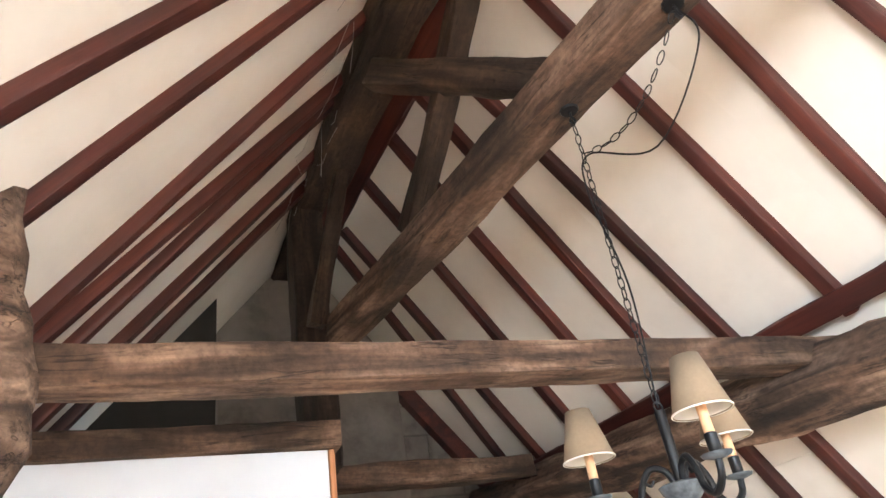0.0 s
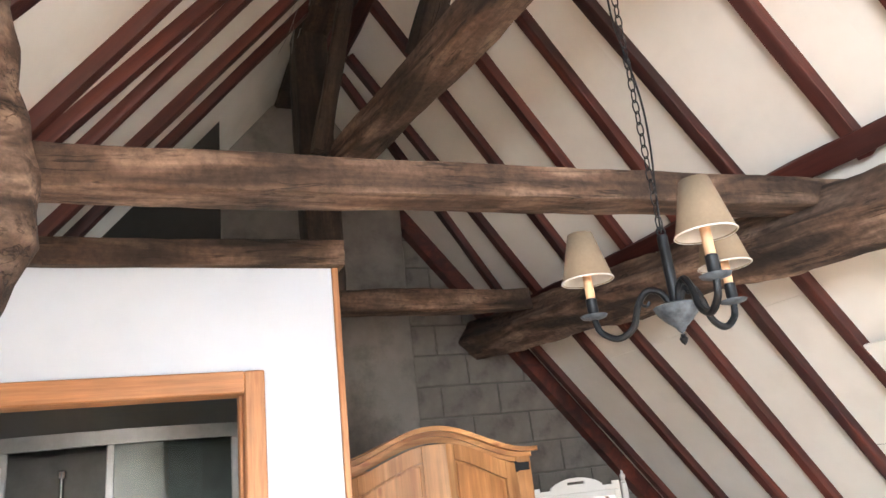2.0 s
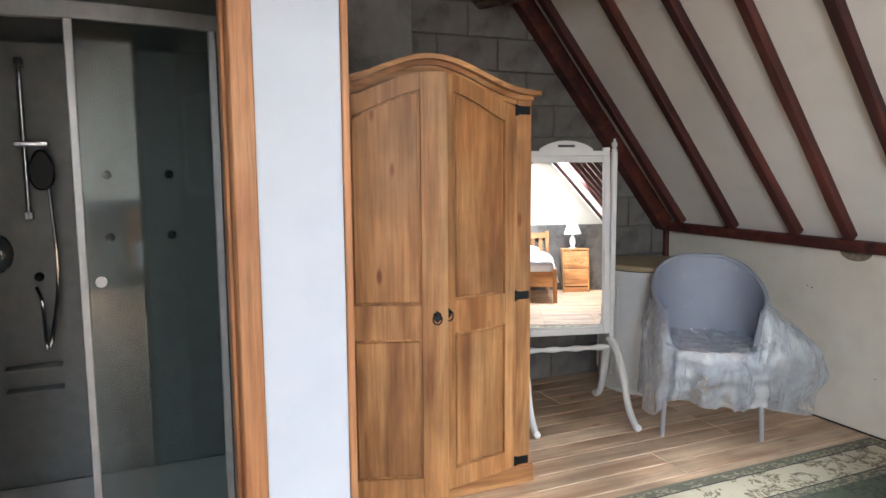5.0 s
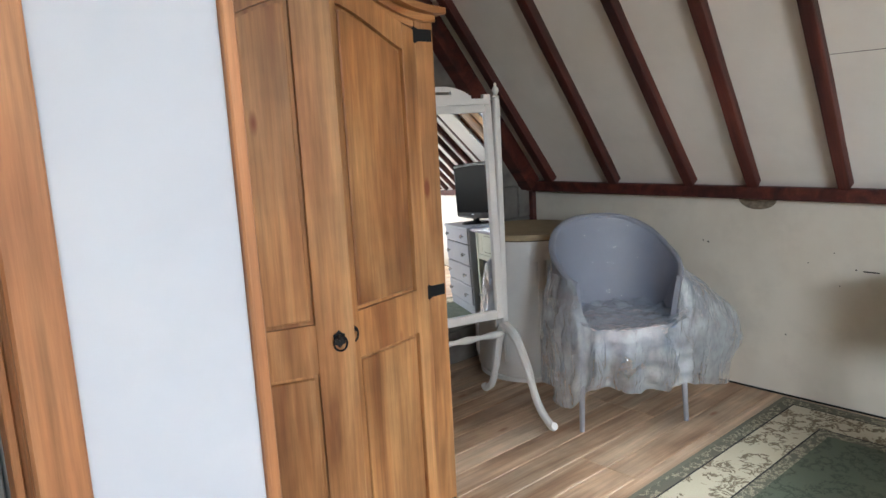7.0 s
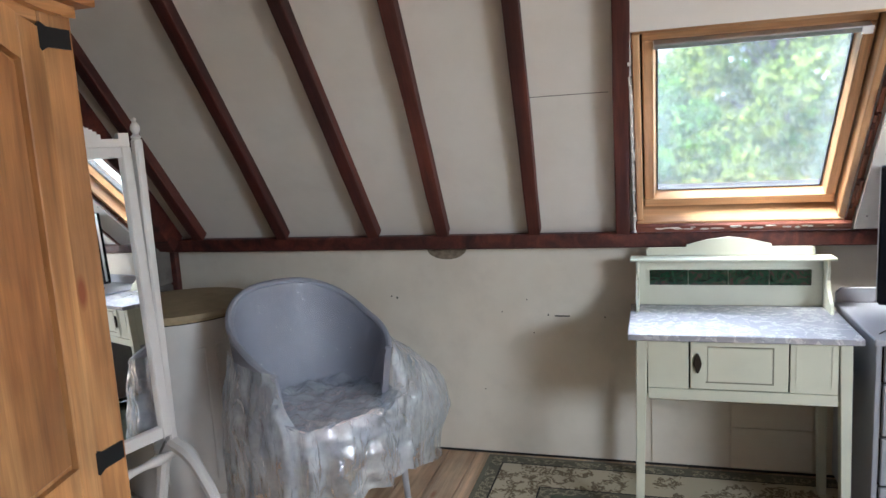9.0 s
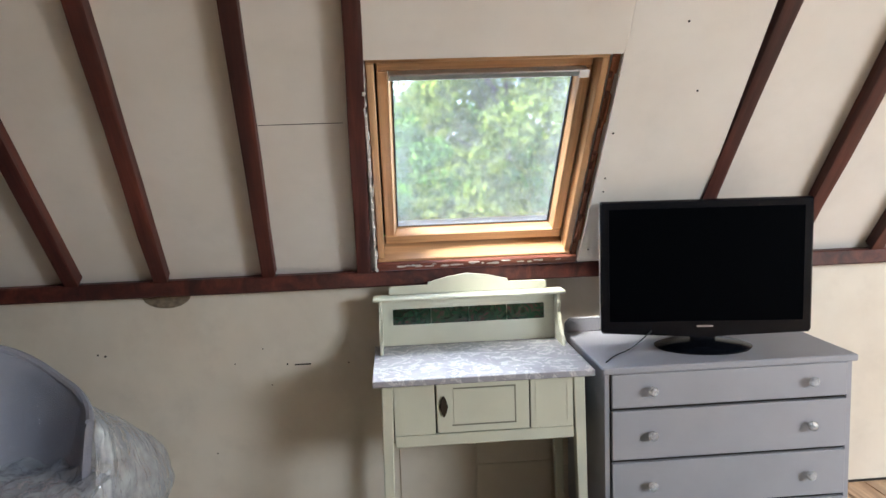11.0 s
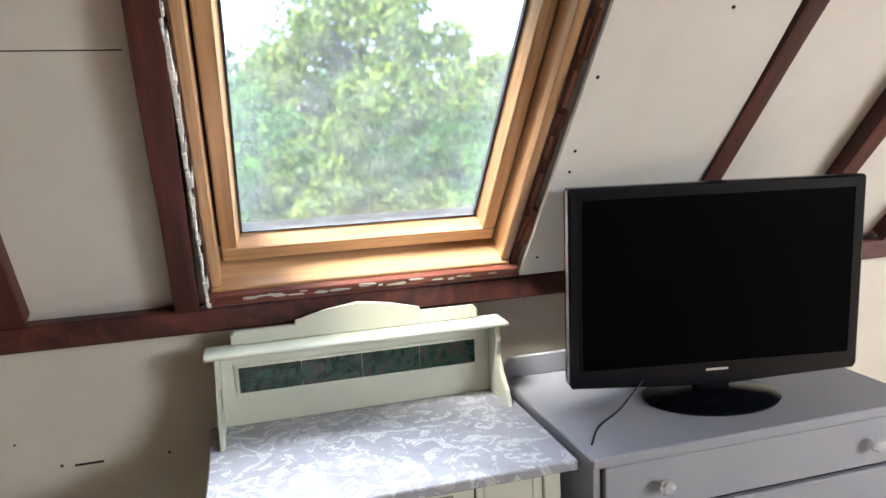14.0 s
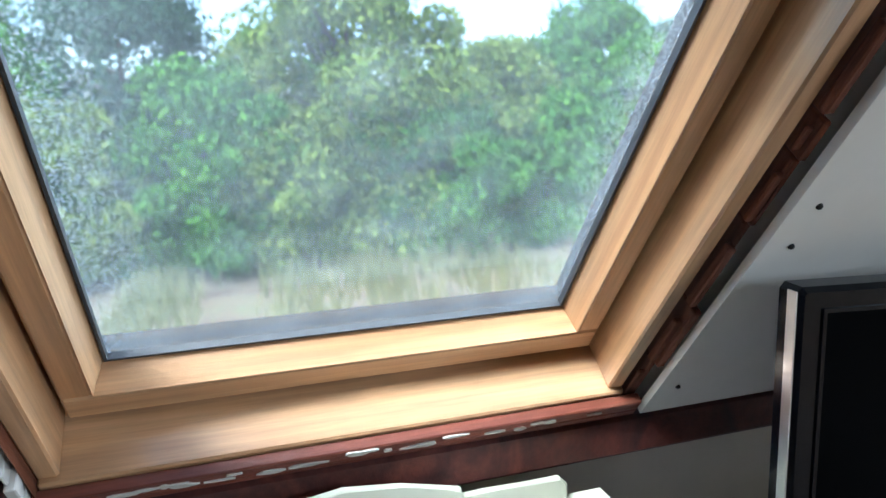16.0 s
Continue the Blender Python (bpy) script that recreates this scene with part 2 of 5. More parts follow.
def glassy(name, color=(1, 1, 1), rough=0.0, spec=0.5, wet=False):
    """A thin sheet: clear, with gloss by the angle."""
    m = bpy.data.materials.new(name)
    m.use_nodes = True
    nt = m.node_tree
    out = nt.nodes["Material Output"]
    nt.nodes.remove(nt.nodes["Principled BSDF"])
    tr = node(nt, "BsdfTransparent", Color=(*color, 1))
    gl = node(nt, "BsdfGlossy", Roughness=0.03 + rough)
    mx = nt.nodes.new("ShaderNodeMixShader")
    nt.links.new(facing_gloss(nt, 0.04, 0.9, 5.0), mx.inputs[0])
    nt.links.new(tr.outputs[0], mx.inputs[1])
    nt.links.new(gl.outputs[0], mx.inputs[2])
    last = mx.outputs[0]
    if wet:
        rf = node(nt, "BsdfRefraction", Roughness=0.11, IOR=1.1, Color=(0.98, 0.99, 0.98, 1))
        nt.links.new(rf.outputs[0], mx.inputs[1])
        df = node(nt, "BsdfDiffuse", Color=(0.85, 0.9, 0.92, 1))
        tl = node(nt, "BsdfTranslucent", Color=(0.85, 0.9, 0.92, 1))
        ad = nt.nodes.new("ShaderNodeMixShader")
        ad.inputs[0].default_value = 0.85
        nt.links.new(df.outputs[0], ad.inputs[1])
        nt.links.new(tl.outputs[0], ad.inputs[2])
        v = coords(nt, (1, 1, 1), False)
        tc = nt.nodes.new("ShaderNodeTexCoord")
        sx = nt.nodes.new("ShaderNodeSeparateXYZ")
        nt.links.new(tc.outputs["Object"], sx.inputs[0])
        ab = nt.nodes.new("ShaderNodeMath")
        ab.operation = "ABSOLUTE"
        nt.links.new(sx.outputs[0], ab.inputs[0])
        edge = nt.nodes.new("ShaderNodeMapRange")
        for k, val in (("From Min", 0.235), ("From Max", 0.325), ("To Min", 0.0), ("To Max", 0.2)):
            edge.inputs[k].default_value = val
        nt.links.new(ab.outputs[0], edge.inputs["Value"])
        vo = node(nt, "TexVoronoi", Scale=230.0)
        nt.links.new(v, vo.inputs["Vector"])
        dr = nt.nodes.new("ShaderNodeMapRange")
        for k, val in (("From Min", 0.45), ("From Max", 0.2), ("To Min", 0.0), ("To Max", 1.0)):
            dr.inputs[k].default_value = val
        nt.links.new(vo.outputs["Distance"], dr.inputs["Value"])
        nz = noise_tex(nt, v, 14.0, 4.0)
        mm = nt.nodes.new("ShaderNodeMath")
        mm.operation = "MULTIPLY"
        nt.links.new(edge.outputs[0], mm.inputs[0])
        nt.links.new(dr.outputs[0], mm.inputs[1])
        m3 = nt.nodes.new("ShaderNodeMath")
        m3.operation = "MULTIPLY_ADD"
        nt.links.new(nz, m3.inputs[0])
        m3.inputs[1].default_value = 0.05
        nt.links.new(mm.outputs[0], m3.inputs[2])
        m2 = nt.nodes.new("ShaderNodeMixShader")
        nt.links.new(m3.outputs[0], m2.inputs[0])
        nt.links.new(last, m2.inputs[1])
        nt.links.new(ad.outputs[0], m2.inputs[2])
        last = m2.outputs[0]
    nt.links.new(last, out.inputs[0])
    return m


def film_sheet(name="clear_plastic_sheet", haze=1.0):
    """Crumpled clear plastic sheet."""
    m = bpy.data.materials.new(name)
    m.use_nodes = True
    nt = m.node_tree
    out = nt.nodes["Material Output"]
    nt.nodes.remove(nt.nodes["Principled BSDF"])
    v = coords(nt, (1, 1, 1), False)
    n = noise_tex(nt, coords(nt, (16, 16, 5), False), 1.0, 3.0, 0.5, 1.2)
    bp = node(nt, "Bump", Strength=1.0, Distance=0.035)
    nt.links.new(n, bp.inputs["Height"])
    tr = node(nt, "BsdfTransparent", Color=(0.97, 0.98, 1.0, 1))
    gl = node(nt, "BsdfGlossy", Roughness=0.09, Color=(0.95, 0.97, 1, 1))
    df = node(nt, "BsdfDiffuse", Color=(0.82, 0.91, 1.0, 1))
    tl = node(nt, "BsdfTranslucent", Color=(0.82, 0.91, 1.0, 1))
    nt.links.new(bp.outputs[0], gl.inputs["Normal"])
    a = nt.nodes.new("ShaderNodeMixShader")
    a.inputs[0].default_value = 0.5
    nt.links.new(df.outputs[0], a.inputs[1])
    nt.links.new(tl.outputs[0], a.inputs[2])
    hz = ramp(nt, noise_tex(nt, v, 7.0, 5.0, 0.6), [(0.34, (0.28,) * 3), (0.72, (0.62,) * 3)])
    hz = mix(nt, 1.0, hz, (haze,) * 3, "MULTIPLY")
    b = nt.nodes.new("ShaderNodeMixShader")
    nt.links.new(hz, b.inputs[0])
    nt.links.new(tr.outputs[0], b.inputs[1])
    nt.links.new(a.outputs[0], b.inputs[2])
    c = nt.nodes.new("ShaderNodeMixShader")
    nt.links.new(facing_gloss(nt, 0.12 * haze, 0.6 * haze, 2.2, bp.outputs[0]), c.inputs[0])
    nt.links.new(b.outputs[0], c.inputs[1])
    nt.links.new(gl.outputs[0], c.inputs[2])
    nt.links.new(c.outputs[0], out.inputs[0])
    return m


def tile_green():
    m, nt, b = mat("green_glazed_tile", 0.12)
    n = noise_tex(nt, coords(nt, (1, 1, 1)), 22.0, 5.0, 0.6, 2.0)
    nt.links.new(ramp(nt, n, [(0.4, (0.003, 0.016, 0.009)), (0.55, (0.006, 0.045, 0.02)), (0.62, (0.06, 0.012, 0.02)), (0.68, (0.008, 0.08, 0.04))]), b.inputs["Base Color"])
    return m


def rug_mats():
    made = []
    for nm, c, a, s in (("rug_field", (0.10, 0.115, 0.075), (0.055, 0.07, 0.045), 26.0), ("rug_cream_border", (0.52, 0.46, 0.33), (0.17, 0.13, 0.08), 15.0), ("rug_dark_border", (0.13, 0.12, 0.085), (0.36, 0.32, 0.22), 40.0)):
        m, nt, b = mat(nm, 0.95)
        v = coords(nt, (1, 1, 1), False)
        n = noise_tex(nt, v, s, 3.0, 0.5, 3.0)
        w = node(nt, "TexVoronoi", Scale=s * 0.55)
        nt.links.new(v, w.inputs["Vector"])
        f = mix(nt, 0.5, n, w.outputs["Distance"])
        col = mix(nt, ramp(nt, f, [(0.40, (0, 0, 0)), (0.44, (1, 1, 1)), (0.48, (1, 1, 1)), (0.52, (0, 0, 0))]), c, a)
        nt.links.new(col, b.inputs["Base Color"])
        bump(nt, b, noise_tex(nt, v, 300.0), 0.5, 0.003)
        made.append(m)
    return made


def leaf_mat(name, c1, c2):
    m, nt, b = mat(name, 0.9)
    b.inputs["Specular IOR Level"].default_value = 0.08
    g = nt.nodes.new("ShaderNodeNewGeometry")
    nt.links.new(ramp(nt, g.outputs["Random Per Island"], [(0.0, c1), (1.0, c2)]), b.inputs["Base Color"])
    return m


MARBLE = marble()
PANE = glassy("window_glass", (0.96, 0.98, 0.97), wet=True)
SHGLASS = glassy("shower_glass", (0.80, 0.85, 0.84))
FILM = film_sheet()
THINFILM = film_sheet("thin_clear_plastic", 0.22)
TILE = tile_green()
RUGF, RUGC, RUGD = rug_mats()
MIRROR = simple("mirror_glass", (0.9, 0.91, 0.92), 0.01, 1.0, 0.0, relief=0)


# ---------- mesh helpers ----------
def box(bm, x0, x1, y0, y1, z0, z1, bev=0.0):
    vs = [bm.verts.new((x, y, z)) for x in (x0, x1) for y in (y0, y1) for z in (z0, z1)]
    fs = [bm.faces.new([vs[i] for i in q]) for q in ((0, 1, 3, 2), (4, 6, 7, 5), (0, 4, 5, 1), (2, 3, 7, 6), (0, 2, 6, 4), (1, 5, 7, 3))]
    if bev:
        es = list({e for f in fs for e in f.edges})
        bmesh.ops.bevel(bm, geom=es, offset=bev, segments=1, affect="EDGES")
    return bm


def B(*boxes):
    bm = bmesh.new()
    for b in boxes:
        box(bm, *b)
    return bm


def prism(pts, d0, d1, plane="xz", bev=0.0):
    """A flat outline pushed through the thickness d0..d1 along the third axis."""
    bm = bmesh.new()
    put = {"xz": lambda a, b, d: (a, d, b), "xy": lambda a, b, d: (a, b, d), "yz": lambda a, b, d: (d, a, b)}[plane]
    lo = [bm.verts.new(put(a, b, d0)) for a, b in pts]
    hi = [bm.verts.new(put(a, b, d1)) for a, b in pts]
    n = len(pts)
    caps = [bm.faces.new(lo), bm.faces.new(hi[::-1])]
    for i in range(n):
        bm.faces.new((lo[i], hi[i], hi[(i + 1) % n], lo[(i + 1) % n]))
    if bev:
        bmesh.ops.bevel(bm, geom=list({e for f in caps for e in f.edges}), offset=bev, segments=1, affect="EDGES")
    bmesh.ops.recalc_face_normals(bm, faces=bm.faces)
    return bm


def lathe(profile, seg=24, center=(0, 0), bm=None, z=0.0):
    bm = bm or bmesh.new()
    rows = []
    for r, h in profile:
        rows.append([bm.verts.new((center[0] + r * math.cos(a), center[1] + r * math.sin(a), z + h)) for a in [2 * math.pi * i / seg for i in range(seg)]])
    for a, b in zip(rows, rows[1:]):
        for i in range(seg):
            bm.faces.new((a[i], a[(i + 1) % seg], b[(i + 1) % seg], b[i]))
    if profile[0][0] > 1e-4:
        bm.faces.new(rows[0][::-1])
    if profile[-1][0] > 1e-4:
        bm.faces.new(rows[-1])
    return bm


def tube(path, r, seg=8, bm=None, closed=False):
    bm = bm or bmesh.new()
    pts = [Vector(p) for p in path]
    n = len(pts)
    rows = []
    ref = Vector((0.13, 0.27, 0.95)).normalized()
    for i, p in enumerate(pts):
        if closed:
            t = pts[(i + 1) % n] - pts[i - 1]
        else:
            t = pts[min(i + 1, n - 1)] - pts[max(i - 1, 0)]
        t.normalize()
        u = t.cross(ref)
        if u.length < 0.05:
            u = t.cross(Vector((1, 0, 0)))
        u.normalize()
        w = t.cross(u)
        rr = r[i] if isinstance(r, (list, tuple)) else r
        rows.append([bm.verts.new(p + rr * (math.cos(a) * u + math.sin(a) * w)) for a in [2 * math.pi * k / seg for k in range(seg)]])
    pairs = list(zip(rows, rows[1:])) + ([(rows[-1], rows[0])] if closed else [])
    for a, b in pairs:
        for k in range(seg):
            bm.faces.new((a[k], a[(k + 1) % seg], b[(k + 1) % seg], b[k]))
    if not closed:
        bm.faces.new(rows[0][::-1])
        bm.faces.new(rows[-1])
    return bm


def curve(points, n=6):
    """A smooth line through the points."""
    p = [Vector(q) for q in points]
    p = [2 * p[0] - p[1]] + p + [2 * p[-1] - p[-2]]
    out = []
    for i in range(1, len(p) - 2):
        for k in range(n):
            t = k / n
            a, b, c, d = p[i - 1], p[i], p[i + 1], p[i + 2]
            out.append(0.5 * (2 * b + (c - a) * t + (2 * a - 5 * b + 4 * c - d) * t * t + (3 * b - a - 3 * c + d) * t ** 3))
    out.append(p[-2])
    return out


def thing(name, m, label, category, group=""):
    ob = new(name)
    ob.empty_display_size = 0.1
    ob.matrix_world = m
    return tagged(ob, label, category, group)


def part(name, bm, material, parent=None, label="", smooth=False, m=None, kind=""):
    me = bpy.data.meshes.new(name)
    bmesh.ops.recalc_face_normals(bm, faces=bm.faces)
    bm.to_mesh(me)
    bm.free()
    me.materials.append(material)
    if smooth:
        me.shade_smooth()
        me.set_sharp_from_angle(angle=radians(40))
    ob = new(name, me)
    if parent:
        ob.parent = parent
    if m is not None:
        ob.matrix_basis = m
    return tagged(ob, label, kind=kind)


def log_bm(length, w, h, rough=0.012, seed=0, taper=1.0, arris=0.18, bend=0.0, step=0.07):
    """A hewn timber along local x: worn corners, uneven faces."""
    bm = bmesh.new()
    n = max(2, int(length / step))
    a = arris
    prof = []
    for cx, cy in ((1, 1), (-1, 1), (-1, -1), (1, -1)):
        c1, c2 = (cx, cy * (1 - a)), (cx * (1 - a), cy)
        mid = (cx * (1 - a * 0.35), cy * (1 - a * 0.35))
        prof += [c1, mid, c2] if cx * cy > 0 else [c2, mid, c1]
        s = prof[-1]
        nx, ny = {(1, 1): (0, 1), (-1, 1): (-1, 0), (-1, -1): (0, -1), (1, -1): (1, 0)}[(cx, cy)]
        if nx == 0:
            prof += [(0.45, ny * 1.0), (-0.45, ny * 1.0)] if ny > 0 else [(-0.45, -1.0), (0.45, -1.0)]
        else:
            prof += [(nx * 1.0, 0.4), (nx * 1.0, -0.4)] if nx < 0 else [(1.0, -0.4), (1.0, 0.4)]
    rows = []
    for i in range(n + 1):
        t = i / n
        x = length * t
        k = 1 + (taper - 1) * t
        oz = bend * math.sin(math.pi * t) + rough * 1.5 * noise.noise(Vector((x * 0.9, seed * 7.3, 1.5)))
        oy = rough * 1.5 * noise.noise(Vector((x * 0.9, seed * 3.1, 9.5)))
        row = []
        for j, (py, pz) in enumerate(prof):
            q = Vector((x * 2.2, py * 1.2 + seed * 5.7, pz * 1.2))
            d = rough * noise.noise(q) + rough * 0.5 * noise.noise(q * 4.1)
            s = 1 + d / (0.5 * min(w, h))
            row.append(bm.verts.new((x, oy + py * w / 2 * k * s, oz + pz * h / 2 * k * s)))
        rows.append(row)
    m = len(prof)
    for r0, r1 in zip(rows, rows[1:]):
        for j in range(m):
            bm.faces.new((r0[j], r0[(j + 1) % m], r1[(j + 1) % m], r1[j]))
    bm.faces.new(rows[0][::-1])
    bm.faces.new(rows[-1])
    return bm


def along(p0, p1, up=(0, 0, 1)):
    p0, p1 = Vector(p0), Vector(p1)
    x = (p1 - p0).normalized()
    z = Vector(up)
    y = z.cross(x).normalized()
    z = x.cross(y)
    m = Matrix.Identity(4)
    for i, v in enumerate((x, y, z)):
        m.col[i][:3] = v
    m.translation = p0
    return m, (p1 - p0).length


def timber(name, p0, p1, w, h, material, label, category="beam", up=(0, 0, 1), group="", rough=0.012, seed=0, taper=1.0, arris=0.18, bend=0.0, kind=""):
    m, length = along(p0, p1, up)
    ob = part(name, log_bm(length, w, h, rough, seed, taper, arris, bend), material, smooth=True)
    ob.matrix_world = m
    return tagged(ob, label, category, group, kind)


# ---------- large structure ----------
part("floor", B((XL - 0.3, XE + 0.3, Y0 - 0.2, Y1 + 2.6, -0.25, -0.022)), DARKGAP, kind="structure")
XW = 3.575


def slab(name, y0, y1, v0, v1, side=1, material=CREAM, w0=0.045, w1=0.07):
    """A sheet on a roof slope between y0..y1 and v0..v1 up the slope."""
    bm = B((0, y1 - y0, v0, v1, w0, w1))
    ob = part(name, bm, material)
    m = slope_m(y1)
    if side < 0:
        m = Matrix.Translation((2 * XR, 0, 0)) @ Matrix.Diagonal((-1, 1, 1, 1)) @ m
        me = ob.data
        me.transform(m)
        me.flip_normals()
    else:
        ob.matrix_world = m
    return tagged(ob, kind="structure")


VT = (XE - XR) * SL + 0.03
WY0, WY1, WV0, WV1 = 4.735, 5.585, 0.0, 0.985
# slabs leave assumed openings for the two added fill lamps
slab("roof_right", 1.6, WY0, -0.1, VT)
slab("roof_right", Y0, 0.6, -0.1, VT)
slab("roof_right", 0.6, 1.6, -0.1, 0.8)
slab("roof_right", 0.6, 1.6, 2.0, VT)
slab("roof_board", 4.285, WY0 - 0.001, 0.004, 1.30, 1, CREAM, 0.0, 0.0125)
slab("roof_board", WY0, WY1, WV1 + 0.002, 1.30, 1, CREAM, 0.0, 0.0125)
slab("roof_joint", 5.66, 6.0, 0.7195, 0.7212, 1, DARKGAP, 0.0435, 0.0448)
slab("roof_right", WY1, Y1 + 2.5, -0.1, 1.6)
slab("roof_right", WY1, Y1 + 2.5, 1.602, VT)
slab("roof_right", WY0, WY1, WV1, VT)
slab("roof_left", Y0, 0.3, -0.1, VT, -1)
slab("roof_left", 0.3, 2.2, -0.1, 0.8, -1)
slab("roof_left", 0.3, 2.2, 2.0, VT, -1)
slab("roof_left", 2.2, Y1 + 2.5, -0.1, VT, -1)
part("wall_east", B((XW, XW + 0.12, Y0, Y1 + 2.5, -0.05, 1.04)), WALLC, kind="structure")
part("wall_west", B((XL - 0.2, XL - 0.075, Y0, Y1 + 2.5, -0.05, 1.04)), WALLC, kind="structure")
part("plate_east", B((3.5, 3.70, Y0, Y1 - 0.01, 1.035, 1.10, 0.006)), RED, kind="structure")
part("plate_west", B((XL - 0.12, XL + 0.0, Y0, Y1, 1.035, 1.10, 0.006)), RED, kind="structure")


def gable(name, y0, y1, x0, x1, material):
    z = lambda x: min(ZE + M * (XE - x), ZE + M * (x - XL)) + 0.05
    pts = [(x0, -0.05), (x1, -0.05), (x1, z(x1))] + ([(XR, z(XR))] if x0 < XR < x1 else []) + [(x0, z(x0))]
    return part(name, prism(pts, y0, y1), material, kind="structure")


GN = gable("wall_north", Y1, Y1 + 0.2, 0.15, XW + 0.1, MORTAR)
# added near-black sheet: the darkness of the unlit loft, put into colour
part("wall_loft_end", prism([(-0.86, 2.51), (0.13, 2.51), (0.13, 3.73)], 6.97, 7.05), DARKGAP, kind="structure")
gable("wall_south", Y0 - 0.2, Y0, XL - 0.1, XW + 0.1, WALLC)
part("wall_south_lower", B((XL, XW, Y0 + 0.003, Y0 + 0.05, 0, 1.12)), BLOCK, kind="structure")
part("chimney_breast", prism([(0.2, 0), (1.39, 0), (1.39, 3.62), (0.95, 4.24), (0.86, 4.30), (0.2, 4.30)], 7.72, Y1 - 0.003, bev=0.01), RENDERC, kind="structure")

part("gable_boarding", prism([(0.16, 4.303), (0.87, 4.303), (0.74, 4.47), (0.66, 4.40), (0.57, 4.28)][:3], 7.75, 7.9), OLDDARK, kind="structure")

# partition with the doorway
YP0, YP1 = 5.75, 5.84
DX0, DX1, DZ = -0.735, 0.118, 2.12
PX1 = 0.395
bm = B((XL - 0.1, DX0, YP0, YP1, 0, 2.51), (DX0, DX1, YP0, YP1, DZ, 2.51), (DX1, PX1, YP0, YP1, 0, 2.51))
part("wall_partition", bm, WHITE, kind="structure")
part("bathroom_wall", B((PX1 - 0.06, PX1, YP1 + 0.001, 7.9, 0, 2.46)), GREYW, kind="structure")
part("bathroom_back_wall", B((XL, PX1 - 0.061, 7.5, 7.6, 0, 2.46)), GREYW, kind="structure")
part("bathroom_ceiling", B((XL - 0.1, PX1, YP1 + 0.001, 7.9, 2.461, 2.5)), GREYW, kind="structure")
timber("trim", (XL, YP0 + 0.045, 2.557), (PX1 + 0.045, YP0 + 0.045, 2.557), 0.15, 0.09, OLD, "old oak capping rail on top of the white partition", arris=0.08, rough=0.005, seed=4, kind="structure")
part("trim", B((PX1 + 0.001, PX1 + 0.022, YP0 - 0.012, YP1 + 0.02, 0, 2.51, 0.003)), TRIMZ, kind="structure")


def door_frame():
    d = thing("door_1", pose(0, 0, 0), "orange pine door frame with a white door standing open inward", "door")
    d["kind"] = "structure"
    part("architrave", B((DX1 - 0.030, DX1 + 0.033, YP0 - 0.022, YP0 - 0.001, 0, DZ + 0.04, 0.004)), TRIMZ, d)
    part("architrave", B((DX0 - 0.033, DX0 + 0.030, YP0 - 0.022, YP0 - 0.001, 0, DZ + 0.04, 0.004)), TRIMZ, d)
    part("architrave", B((DX0 + 0.0305, DX1 - 0.0305, YP0 - 0.022, YP0 - 0.001, DZ - 0.03, DZ + 0.04, 0.004)), TRIMX, d)
    part("jamb", B((DX1 - 0.03, DX1 - 0.001, YP0, YP1 + 0.01, 0, DZ - 0.031, 0.002)), TRIMZ, d)
    part("jamb", B((DX0 + 0.001, DX0 + 0.03, YP0, YP1 + 0.01, 0, DZ - 0.031, 0.002)), TRIMZ, d)
    part("jamb", B((DX0 + 0.001, DX1 - 0.001, YP0, YP1 + 0.01, DZ - 0.03, DZ - 0.001, 0.002)), TRIMX, d)
    part("stop", B((DX1 - 0.042, DX1 - 0.031, YP0 + 0.045, YP1 + 0.01, 0, DZ - 0.031, 0.002)), TRIMZ, d)
    leaf = part("door_leaf", B((DX0 + 0.0, DX0 + 0.035, YP1 + 0.02, YP1 + 0.72, 0.01, 1.98, 0.003)), WHITEP, d)
    return d


door_frame()

part("gable_rafter", B((0.0, 0.10, -0.02, VT, -0.065, 0.044, 0.003)), RED, m=slope_m(Y1 - 0.004), kind="structure")
# rafters and purlins
RW, RD = 0.057, 0.060


def rafter(p0, p1, side, seed, y_skew=0.0):
    n = IN if side > 0 else Vector((-IN.x, 0, IN.z))
    off = n * (-RD / 2 + 0.006)
    a, b = Vector(p0) + off, Vector(p1) + off
    m, length = along(a, b, -n)
    bm = log_bm(length, RW, RD, 0.004, seed, 1.0, 0.06, 0.0, 0.25)
    ob = part("rafter", bm, RED, smooth=True)
    ob.matrix_world = m
    return tagged(ob, "dark red stained wooden rafter against cream plasterboard", "rafter", "rafters of the roof", "")


def zr(x):
    return ZE + M * (XE - x)


# (foot, top) along the room
lower = [(7.79, 7.79), (7.30, 7.24), (6.805, 6.79), (6.45, 6.34), (6.02, 5.90), (5.63, 5.575), (4.27, 4.20), (3.79, 3.80), (3.41, 3.41), (2.95, 2.95), (2.5, 2.5), (2.05, 2.05), (1.6, 1.6), (1.15, 1.15), (-0.15, -0.15)]
for i, (ya, yb) in enumerate(lower):
    rafter((3.5, ya, zr(3.5)), (2.2, yb, zr(2.2)), 1, i)
upper = [(7.95, 7.95), (7.70, 7.30), (7.28, 7.08), (6.80, 6.54), (6.33, 6.10), (5.91, 5.71), (5.49, 5.43), (4.98, 4.88), (4.61, 4.42), (4.17, 4.21), (3.65, 3.65), (3.1, 3.1), (2.65, 2.65), (2.2, 2.2), (1.7, 1.7), (1.2, 1.2), (-0.1, -0.1)]
for i, (ya, yb) in enumerate(upper):
    rafter((2.2, ya, zr(2.2)), (0.9, yb, zr(0.9)), 1, 20 + i)
